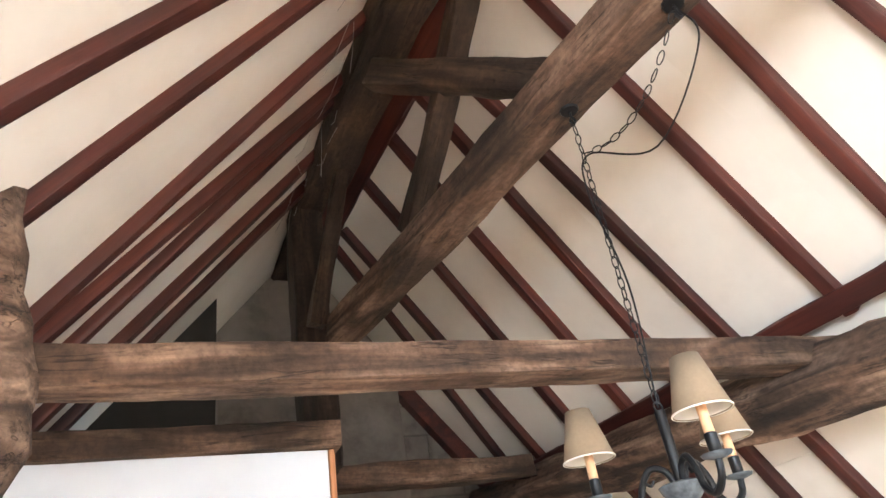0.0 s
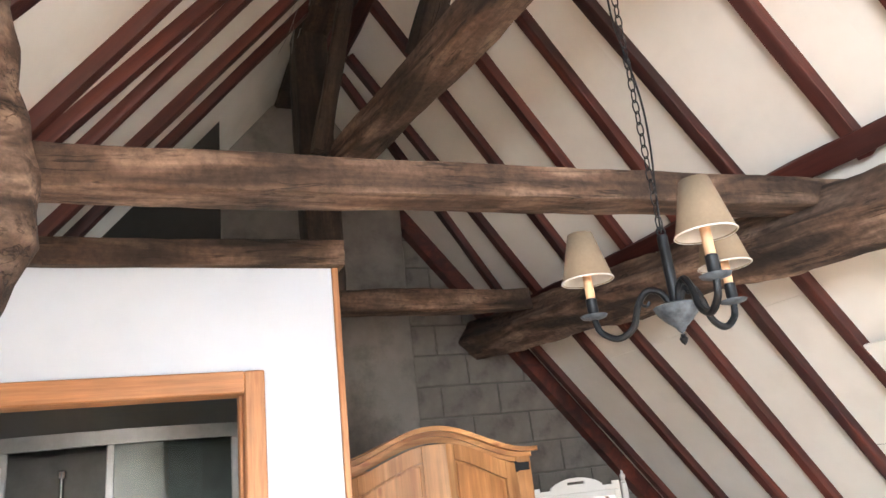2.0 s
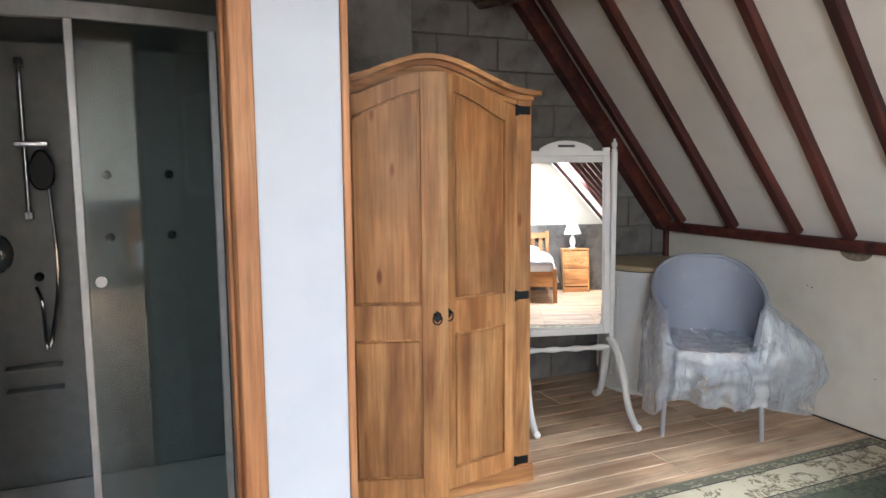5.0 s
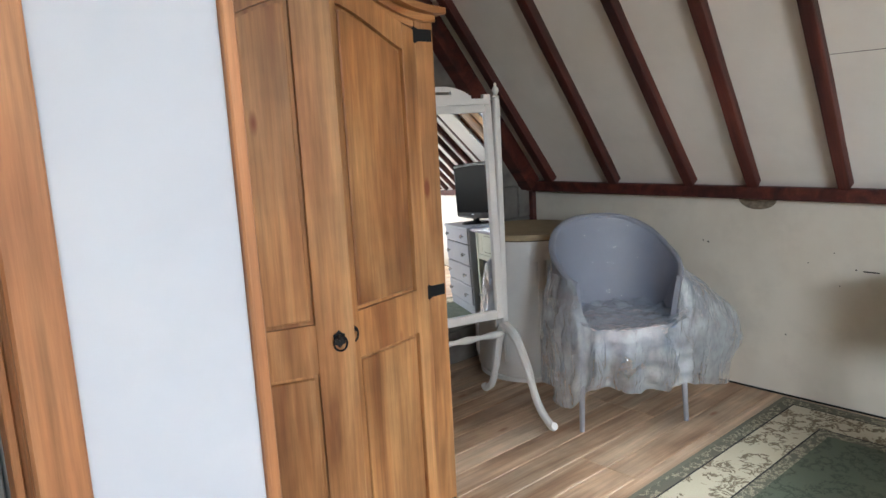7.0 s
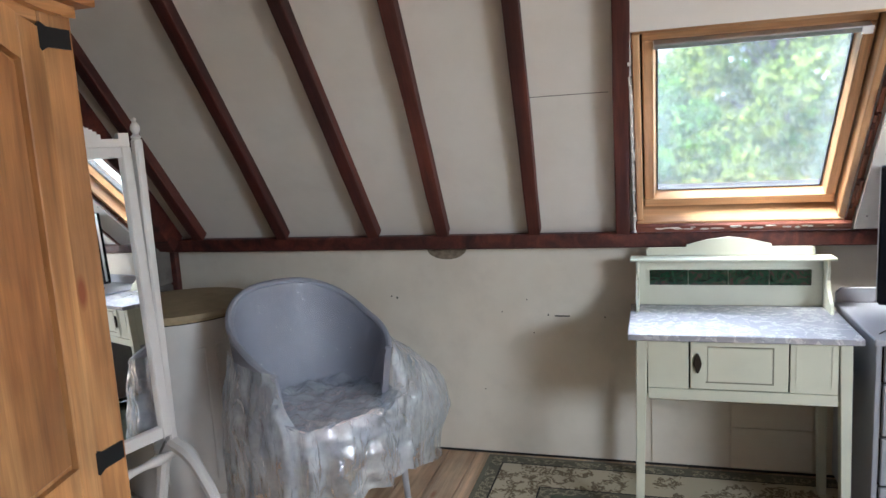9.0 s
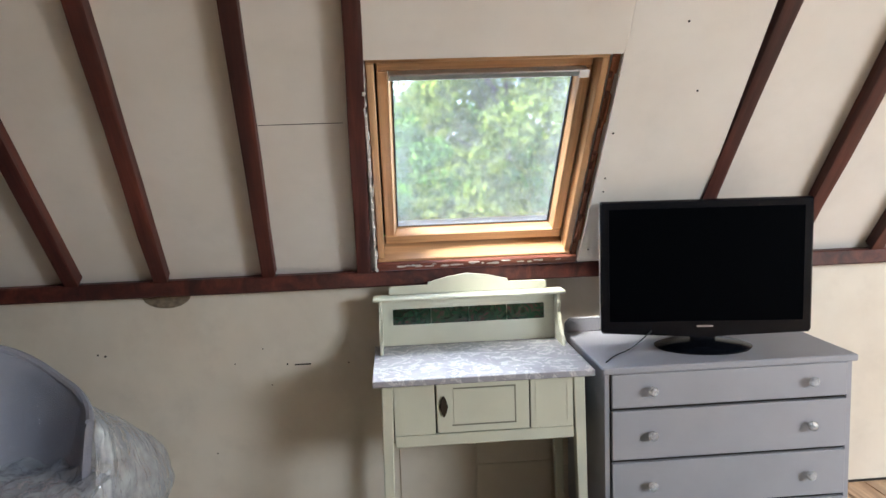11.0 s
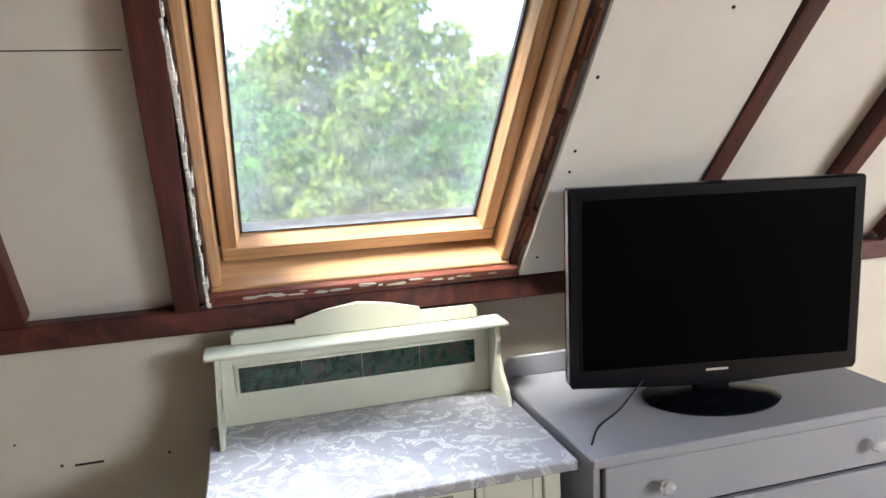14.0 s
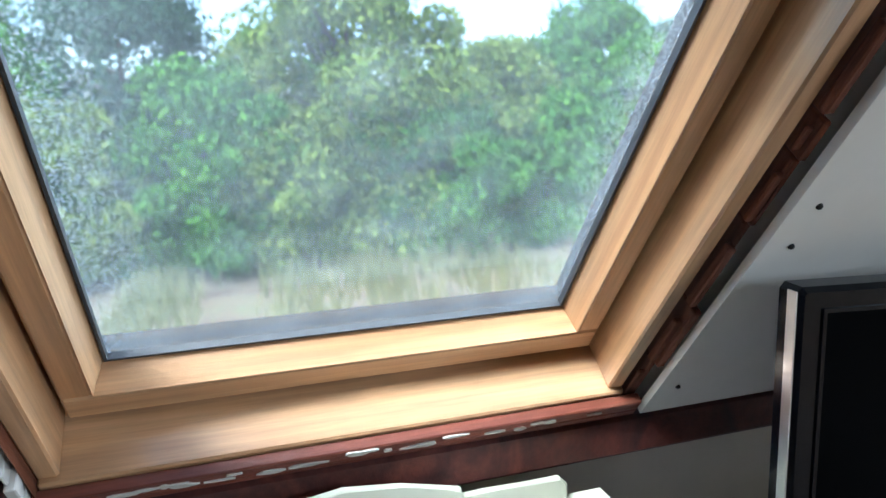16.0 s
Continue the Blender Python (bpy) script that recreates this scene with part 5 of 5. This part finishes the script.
# ---------- bathroom ----------
def shower():
    s = thing("shower_cubicle", pose(0, 0, 0), "curved grey glass shower cubicle with chrome fittings seen through the doorway", "shower")
    arc = curve([(-1.05, 7.1, 0), (-0.98, 6.78, 0), (-0.72, 6.58, 0), (-0.32, 6.52, 0), (0.02, 6.56, 0), (0.22, 6.62, 0)], 6)
    grey = simple("satin_aluminium", (0.42, 0.43, 0.43), 0.4, 0.5)
    for z0, z1 in ((2.03, 2.085), (0.12, 0.17)):
        bm = bmesh.new()
        rows = [[bm.verts.new((p.x + dx, p.y + dy, z)) for dx, dy, z in ((0, -0.02, z0), (0, -0.02, z1), (0, 0.02, z1), (0, 0.02, z0))] for p in arc]
        for a, b in zip(rows, rows[1:]):
            for k in range(4):
                bm.faces.new((a[k], a[(k + 1) % 4], b[(k + 1) % 4], b[k]))
        part("rail", bm, grey, s)
    for x, y in ((-0.70, 6.575), (-0.33, 6.52), (0.14, 6.59)):
        part("post", B((x - 0.014, x + 0.014, y - 0.015, y + 0.015, 0.17, 2.03, 0.003)), grey, s)
    part("post", B((0.16, 0.25, 6.585, 6.62, 0.17, 2.08, 0.003)), grey, s)
    for i0, i1 in ((0, 12), (18, 30)):
        bm = bmesh.new()
        seg = arc[i0:i1 + 1]
        lo = [bm.verts.new((p.x, p.y, 0.17)) for p in seg]
        hi = [bm.verts.new((p.x, p.y, 2.03)) for p in seg]
        for a, b, c, d in zip(lo, lo[1:], hi[1:], hi):
            bm.faces.new((a, b, c, d))
        p = part("glass_pane", bm, SHGLASS, s)
        md = p.modifiers.new("thickness", "SOLIDIFY")
        md.thickness = 0.005
    part("back_panel", B((-1.1, 0.30, 7.28, 7.30, 0.12, 2.06)), SHOWERP, s)
    part("side_panel", B((0.29, 0.31, 6.64, 7.279, 0.12, 2.06)), SHOWERP, s)
    part("tray", B((-1.1, 0.29, 6.6, 7.279, 0.0, 0.12, 0.01)), BRIGHTW, s)
    r = part("riser_rail", tube([(-0.565, 7.22, 1.32), (-0.565, 7.22, 1.98)], 0.011, 10), CHROME, s, smooth=True)
    for z in (1.33, 1.97):
        part("bracket", B((-0.582, -0.548, 7.21, 7.279, z - 0.018, z + 0.018, 0.004)), CHROME, s)
    part("slider", B((-0.60, -0.47, 7.185, 7.215, 1.62, 1.645, 0.006)), CHROME, s)
    part("shower_head", prism([(-0.50 + 0.048 * math.cos(t), 1.50 + (0.062 if math.sin(t) < 0 else 0.11) * math.sin(t) * (1 if math.sin(t) < 0 else 1)) for t in [k * math.tau / 20 for k in range(20)]], 7.14, 7.17, bev=0.008), IRON, s, smooth=True)
    part("hose", tube(curve([(-0.48, 7.18, 1.45), (-0.47, 7.2, 1.1), (-0.50, 7.2, 0.85), (-0.53, 7.2, 0.75), (-0.54, 7.22, 0.95), (-0.56, 7.24, 1.02)], 6), 0.008, 8), CHROME, s, smooth=True)
    v = part("valve", prism([(-0.70 + 0.062 * math.cos(t), 1.17 + 0.085 * math.sin(t)) for t in [k * math.tau / 24 for k in range(24)]], 7.25, 7.279, bev=0.006), CHROME, s, smooth=True)
    part("lever", tube([(-0.70, 7.25, 1.18), (-0.70, 7.21, 1.17), (-0.72, 7.19, 1.10)], [0.02, 0.018, 0.008], 10), CHROME, v, smooth=True)
    for x, z in ((-0.26, 1.5), (0.0, 1.5), (-0.26, 1.22), (0.0, 1.22), (-0.55, 1.06)):
        part("body_jet", lathe([(0.02, 0), (0.02, 0.012), (0.008, 0.02), (0.0, 0.02)], 12), IRON, s, m=pose(x, 7.279, z, 90))
    k = part("door_knob", lathe([(0.008, 0), (0.008, 0.015), (0.019, 0.02), (0.019, 0.035), (0.0, 0.037)], 14), BRIGHTW, s, m=pose(-0.275, 6.50, 1.135, 90))
    part("soap_shelf", B((-0.70, -0.48, 7.20, 7.279, 0.66, 0.672, 0.003), (-0.70, -0.48, 7.20, 7.279, 0.56, 0.572, 0.003)), SHOWERP, s)
    c = thing("wall_cabinet", pose(0.245, 6.28, 1.62), "small white framed glass cabinet on the bathroom wall", "cabinet")
    part("body", B((0.0, 0.085, -0.13, 0.13, -0.21, 0.21, 0.003)), WHITEP, c)
    part("door_frame", B((-0.012, -0.0005, -0.13, 0.13, 0.17, 0.21, 0.002), (-0.012, -0.0005, -0.13, 0.13, -0.21, -0.17, 0.002), (-0.012, -0.0005, -0.13, -0.10, -0.1695, 0.1695, 0.002), (-0.012, -0.0005, 0.10, 0.13, -0.1695, 0.1695, 0.002)), WHITEP, c)
    part("glass", B((-0.006, -0.003, -0.0995, 0.0995, -0.1695, 0.1695)), SHGLASS, c)


shower()
t = thing("door_handle", pose(DX0 + 0.035, YP1 + 0.60, 1.0), "turned wooden lever handle on the white bathroom door", "door handle")
part("rose", lathe([(0.024, 0), (0.022, 0.006), (0.010, 0.01)], 14), simple("brass", (0.5, 0.35, 0.13), 0.3, 0.9), t, m=pose(0, 0, 0, 0, 90))
part("lever", tube([(0.01, 0, 0), (0.045, 0, 0), (0.055, 0.02, 0.0), (0.055, 0.10, 0.01)], [0.008, 0.009, 0.013, 0.010], 10), WINX, t, smooth=True)

# ---------- what the mirror shows behind the camera ----------


def bed():
    b = thing("bed", pose(2.05, Y0 + 0.08, 0), "pine bed with a slatted headboard and plump white bedding", "bed")
    for x in (-0.5, 0.5):
        part("headboard_post", B((x - 0.03, x + 0.03, 0, 0.05, 0, 1.02, 0.004)), PINEZ, b)
        part("side_rail", B((x - 0.012, x + 0.012, 0.051, 1.95, 0.26, 0.38, 0.004)), PINEZ, b)
        part("foot_post", B((x - 0.03, x + 0.03, 1.951, 2.0, 0, 0.5, 0.004)), PINEZ, b)
    part("head_rail", B((-0.469, 0.469, 0.01, 0.04, 0.90, 0.99, 0.004)), PINEX, b)
    part("head_rail", B((-0.469, 0.469, 0.01, 0.04, 0.50, 0.57, 0.004)), PINEX, b)
    part("foot_rail", B((-0.469, 0.469, 1.96, 1.99, 0.24, 0.46, 0.004)), PINEX, b)
    for i in range(7):
        x = -0.39 + i * 0.13
        part("slat", B((x - 0.03, x + 0.03, 0.017, 0.033, 0.5705, 0.8995, 0.002)), PINEZ, b)
    part("mattress", B((-0.48, 0.48, 0.06, 1.94, 0.385, 0.58, 0.05)), LINEN, b, smooth=True)
    q = thing("duvet", pose(2.05, Y0 + 0.08, 0), "plump white duvet lying on the bed", "duvet")
    bm = bmesh.new()
    n = 30
    g = [[bm.verts.new((-0.56 + 1.12 * i / n, 0.45 + 1.5 * j / n, 0.60 + 0.10 * (1 - abs(2 * i / n - 1) ** 6) * (1 - abs(2 * j / n - 1) ** 8) + 0.03 * noise.noise(Vector((i * 0.25, j * 0.25, 0))) - 0.28 * max(0, abs(2 * i / n - 1) - 0.86) / 0.14)) for j in range(n + 1)] for i in range(n + 1)]
    for i in range(n):
        for j in range(n):
            bm.faces.new((g[i][j], g[i + 1][j], g[i + 1][j + 1], g[i][j + 1]))
    o = part("cover", bm, LINEN, q, smooth=True)
    md = o.modifiers.new("thickness", "SOLIDIFY")
    md.thickness = 0.02
    p = thing("pillow", pose(2.05, Y0 + 0.32, 0.60), "soft white pillow against the headboard", "pillow")
    bm = bmesh.new()
    bmesh.ops.create_uvsphere(bm, u_segments=28, v_segments=14, radius=1)
    for v in bm.verts:
        for k, sz in enumerate((0.36, 0.2, 0.1)):
            v.co[k] = math.copysign(abs(v.co[k]) ** 0.6, v.co[k]) * sz
        v.co.z += 0.08
    part("pillow_case", bm, LINEN, p, smooth=True)


bed()
chest("small pine bedside chest beside the bed", pose(3.0, Y0 + 0.50, 0, 0, 0, 180), 0.45, 0.42, 0.72, [(0.10, 0.40), (0.40, 0.69)], PINEX, PINEX, (0.0,), "bedside_chest")
tl = thing("table_lamp", pose(2.97, Y0 + 0.28, 0.72), "table lamp with a cream cone shade on the bedside chest", "lamp")
part("base", lathe([(0.0, 0), (0.06, 0), (0.065, 0.01), (0.03, 0.03), (0.05, 0.09), (0.05, 0.16), (0.015, 0.22), (0.012, 0.27)], 20), WHITEP, tl, smooth=True)
part("shade", lathe([(0.15, 0.24), (0.075, 0.44)], 28), SHADEIN, tl, smooth=True)

# ---------- rug ----------
rg = thing("rug", pose(0, 0, 0), "worn floral rug with green field and cream border on floorboards", "rug")
rx0, rx1, ry0, ry1 = 1.55, 3.54, 3.6, 6.285


def ring(x0, x1, y0, y1, t, z):
    return B((x0, x1, y1 - t, y1, 0.0005, z), (x0, x1, y0, y0 + t, 0.0005, z), (x0, x0 + t, y0 + t, y1 - t, 0.0005, z), (x1 - t, x1, y0 + t, y1 - t, 0.0005, z))


part("edge", ring(rx0, rx1, ry0, ry1, 0.022, 0.007), simple("rug_binding", (0.16, 0.15, 0.11), 0.95, relief=0.4), rg)
part("outer_border", ring(rx0 + 0.022, rx1 - 0.022, ry0 + 0.022, ry1 - 0.022, 0.055, 0.0085), RUGD, rg)
part("line", ring(rx0 + 0.077, rx1 - 0.077, ry0 + 0.077, ry1 - 0.077, 0.008, 0.0085), DARKGAP, rg)
part("cream_border", ring(rx0 + 0.085, rx1 - 0.085, ry0 + 0.085, ry1 - 0.085, 0.20, 0.0085), RUGC, rg)
part("line", ring(rx0 + 0.285, rx1 - 0.285, ry0 + 0.285, ry1 - 0.285, 0.008, 0.0085), DARKGAP, rg)
part("inner_border", ring(rx0 + 0.293, rx1 - 0.293, ry0 + 0.293, ry1 - 0.293, 0.055, 0.0085), RUGD, rg)
part("field", B((rx0 + 0.348, rx1 - 0.348, ry0 + 0.348, ry1 - 0.348, 0.0005, 0.0085)), RUGF, rg)

# ---------- outdoors ----------
GR, nt, bb = mat("rough_grass_ground", 0.95)
gv = coords(nt, (1, 1, 1), False)
nt.links.new(ramp(nt, noise_tex(nt, gv, 0.6, 8.0, 0.7), [(0.35, (0.10, 0.075, 0.05)), (0.52, (0.18, 0.14, 0.09)), (0.68, (0.13, 0.15, 0.06))]), bb.inputs["Base Color"])
part("ground", B((-600, 600, -600, 600, -2.9, -2.7)), GR, kind="structure")
BARK = simple("bark", (0.10, 0.08, 0.06), 0.9, relief=0.5)
LEAVES = [leaf_mat("leaves_green", (0.045, 0.14, 0.02), (0.13, 0.28, 0.04)), leaf_mat("leaves_olive", (0.09, 0.16, 0.03), (0.24, 0.30, 0.06)), leaf_mat("leaves_bluish", (0.035, 0.075, 0.045), (0.08, 0.14, 0.08))]


def tree(x, y, h, r, leafmat, n, seed, label, low=0.15):
    rn = np.random.RandomState(seed)
    t = thing("tree", pose(x, y, -2.7), label, "tree", "trees beyond the window")
    bm = tube([(0, 0, 0), (0.1, 0.05, h * 0.3), (0.0, 0.1, h * 0.6), (0.1, 0.0, h * 0.85)], [0.16, 0.13, 0.09, 0.03], 8)
    for k in range(9):
        a, z = rn.uniform(0, 6.28), h * rn.uniform(0.2, 0.7)
        tube([(0, 0, z), (r * 0.4 * math.cos(a), r * 0.4 * math.sin(a), z + h * 0.1), (r * 0.8 * math.cos(a), r * 0.8 * math.sin(a), z + h * 0.18)], [0.06, 0.04, 0.015], 6, bm)
    part("trunk", bm, BARK, t)
    nc = 130
    cc = []
    for k in range(nc):
        a, u = rn.uniform(0, 6.28), rn.uniform(0, 1)
        z = h * (low + (0.95 - low) * u)
        env = r * (0.8 + 0.25 * math.sin(math.pi * u)) * (1 if u < 0.65 else math.sqrt(max(0.02, (1.02 - u) / 0.37)))
        q = env * rn.uniform(0.45, 1.0)
        cc.append((q * math.cos(a), q * math.sin(a), z, rn.uniform(0.5, 1.1) * r * 0.33))
    cc = np.array(cc)
    pick = rn.randint(0, nc, n)
    d = rn.normal(size=(n, 3))
    d /= np.linalg.norm(d, axis=1)[:, None]
    rad = rn.uniform(0.3, 1.0, n) ** 0.5 * cc[pick, 3]
    c = cc[pick, :3] + d * rad[:, None] * np.array([1, 1, 0.8])
    a = rn.normal(size=(n, 3))
    a /= np.linalg.norm(a, axis=1)[:, None]
    b = np.cross(a, rn.normal(size=(n, 3)))
    b /= np.linalg.norm(b, axis=1)[:, None]
    s = rn.uniform(0.08, 0.17, n)[:, None]
    v = np.stack([c - a * s, c + b * s * 0.5, c + a * s, c - b * s * 0.5], 1).reshape(-1, 3)
    me = bpy.data.meshes.new("crown")
    me.from_pydata(v.tolist(), [], np.arange(4 * n).reshape(-1, 4).tolist())
    me.materials.append(leafmat)
    ob = new("crown", me)
    ob.parent = t
    return t


G, O, D = LEAVES
for x, y, h, r, lm, n, seed, lb in (
        (26, 1.2, 10.2, 3.6, O, 34000, 1, "tall pale green tree with loose foliage beyond the window"),
        (28, 8.2, 9.8, 3.6, D, 30000, 2, "dark bluish green tree beyond the window"),
        (25.5, 6.0, 6.0, 3.2, G, 26000, 3, "bright green bushy tree beyond the window"),
        (27, -4.2, 7.0, 3.0, O, 24000, 4, "olive green tree beyond the window"),
        (27, -8.2, 8.4, 3.3, G, 28000, 5, "mid green tree with a rounded top beyond the window"),
        (29, -13.5, 8.0, 3.4, D, 22000, 6, "bluish green leafy tree beyond the window"),
        (27, 12.5, 8.5, 3.6, G, 22000, 7, "mid green leafy tree beyond the window"),
        (25, -1.6, 5.0, 2.8, G, 22000, 8, "low green bush beyond the window"),
        (25, 3.4, 4.6, 2.6, O, 20000, 9, "low olive green bush beyond the window"),
        (25, -6.0, 4.8, 2.8, G, 20000, 10, "low green bush beyond the window"),
        (25, 10.0, 5.0, 2.8, O, 18000, 11, "low olive green bush beyond the window"),
        (30, 16.5, 9.0, 3.8, D, 16000, 12, "dark bluish green tree beyond the window")):
    tree(x, y, h, r, lm, n, seed, lb, 0.02)
rn = np.random.RandomState(9)
n = 5200
clump = rn.uniform(-12, 16, 26)
c = np.stack([rn.uniform(17, 25, n), clump[rn.randint(0, 26, n)] + rn.normal(0, 0.35, n), np.full(n, -2.7)], 1)
hh = rn.uniform(0.15, 0.8, n)
w = 0.03
lean = rn.normal(0, 0.1, (n, 2))
tip = c + np.stack([lean[:, 0], lean[:, 1], hh], 1)
v = np.stack([c - [0, w, 0], c + [0, w, 0], tip], 1).reshape(-1, 3)
me = bpy.data.meshes.new("tall_grass")
me.from_pydata(v.tolist(), [], np.arange(3 * n).reshape(-1, 3).tolist())
me.materials.append(leaf_mat("pale_grass", (0.14, 0.16, 0.06), (0.27, 0.26, 0.12)))
tagged(new("tall_grass", me), "pale tall grass and weeds beyond the window", "grass", kind="stuff")
n = 60000
c = np.stack([rn.uniform(31, 35, n), rn.uniform(-45, 45, n), np.zeros(n)], 1)
c[:, 2] = -2.7 + rn.uniform(0, 1, n) * (6.6 + 0.9 * np.sin(c[:, 1] * 0.5) + 0.6 * np.sin(c[:, 1] * 1.7 + 1))
a = rn.normal(size=(n, 3))
a /= np.linalg.norm(a, axis=1)[:, None]
b = np.cross(a, rn.normal(size=(n, 3)))
b /= np.linalg.norm(b, axis=1)[:, None]
v = np.stack([c - a * 0.26, c + b * 0.15, c + a * 0.26, c - b * 0.15], 1).reshape(-1, 3)
me = bpy.data.meshes.new("far_hedge")
me.from_pydata(v.tolist(), [], np.arange(4 * n).reshape(-1, 4).tolist())
me.materials.append(LEAVES[0])
tagged(new("far_hedge", me), "thick green far hedge behind the trees", "hedge", kind="stuff")
WEB = simple("cobweb", (0.35, 0.34, 0.33), 0.9, var=0.1)
rnd = random.Random(21)
bm = bmesh.new()
for k in range(34):
    y = rnd.uniform(4.6, 6.9)
    p = Vector((0.62 - 0.03 * (y - 5) + rnd.uniform(-0.1, 0.02), y, 4.24 + rnd.uniform(-0.06, 0.05)))
    q = p + Vector((rnd.uniform(-0.15, 0.05), rnd.uniform(-0.3, 0.3), rnd.uniform(-0.22, 0.02)))
    mid = (p + q) / 2 - Vector((0, 0, 0.03))
    tube([p, mid, q], 0.0011, 4, bm)
tagged(part("cobweb", bm, WEB), "grey cobwebs hanging along the ridge beam", "cobweb", kind="stuff")

# ---------- boards and blocks ----------
flo = bpy.data.objects["floor"]
rnd = random.Random(8)
y = Y0
shared = {}
while y < 8.0:
    wd = 0.142
    x = XL if rnd.random() < 0.5 else XL - 0.0
    cuts = sorted([XL, rnd.choice((-0.9, 0.4, 1.6)), rnd.choice((2.3, 2.9)), XW])
    for a, b in zip(cuts, cuts[1:]):
        key = round(b - a, 2)
        if key not in shared:
            me = bpy.data.meshes.new("floorboard")
            bm = B((0.0015, key - 0.0015, 0.0018, wd - 0.0018, -0.0215, 0.0, 0.0025))
            bmesh.ops.recalc_face_normals(bm, faces=bm.faces)
            bm.to_mesh(me)
            bm.free()
            me.materials.append(BOARDS)
            shared[key] = me
        ob = new("floorboard", shared[key])
        ob.parent = flo
        ob.location = (a, y, rnd.uniform(-0.0008, 0.0))
    y += wd
bw, bh = 0.44, 0.215
variants = []
for k in range(6):
    bm = B((0.005, bw - 0.005, -0.014, 0.0, 0.005, bh - 0.005, 0.004))
    me = bpy.data.meshes.new("block")
    for v in bm.verts:
        v.co += 0.003 * noise.noise_vector(v.co * 9 + Vector((k * 3.1, 0, 0)))
    bmesh.ops.recalc_face_normals(bm, faces=bm.faces)
    bm.to_mesh(me)
    bm.free()
    me.materials.append(BLOCK)
    variants.append(me)
row = 0
z = 0.0
while z < 4.0:
    x = 1.445 - (0.0 if row % 2 else bw / 2) + 0.0
    while x < XW - 0.05:
        if zr(x) + 0.0 > z and x > 1.2:
            ob = new("block", variants[rnd.randrange(6)])
            ob.parent = GN
            ob.location = (x, Y1 - 0.001 + rnd.uniform(0, 0.003), z)
        x += bw
    z += bh
    row += 1


# small marks
part("damp_smudge", lathe([(0.0, 0.0), (0.085, 0.0015), (0.10, 0.0)], 24), simple("brown_smudge", (0.20, 0.155, 0.11), 0.9, var=0.4, scale=30), kind="structure").matrix_world = pose(3.574, 6.46, 1.03, 0, -90, 0) @ Matrix.Diagonal((0.55, 1, 1, 1))
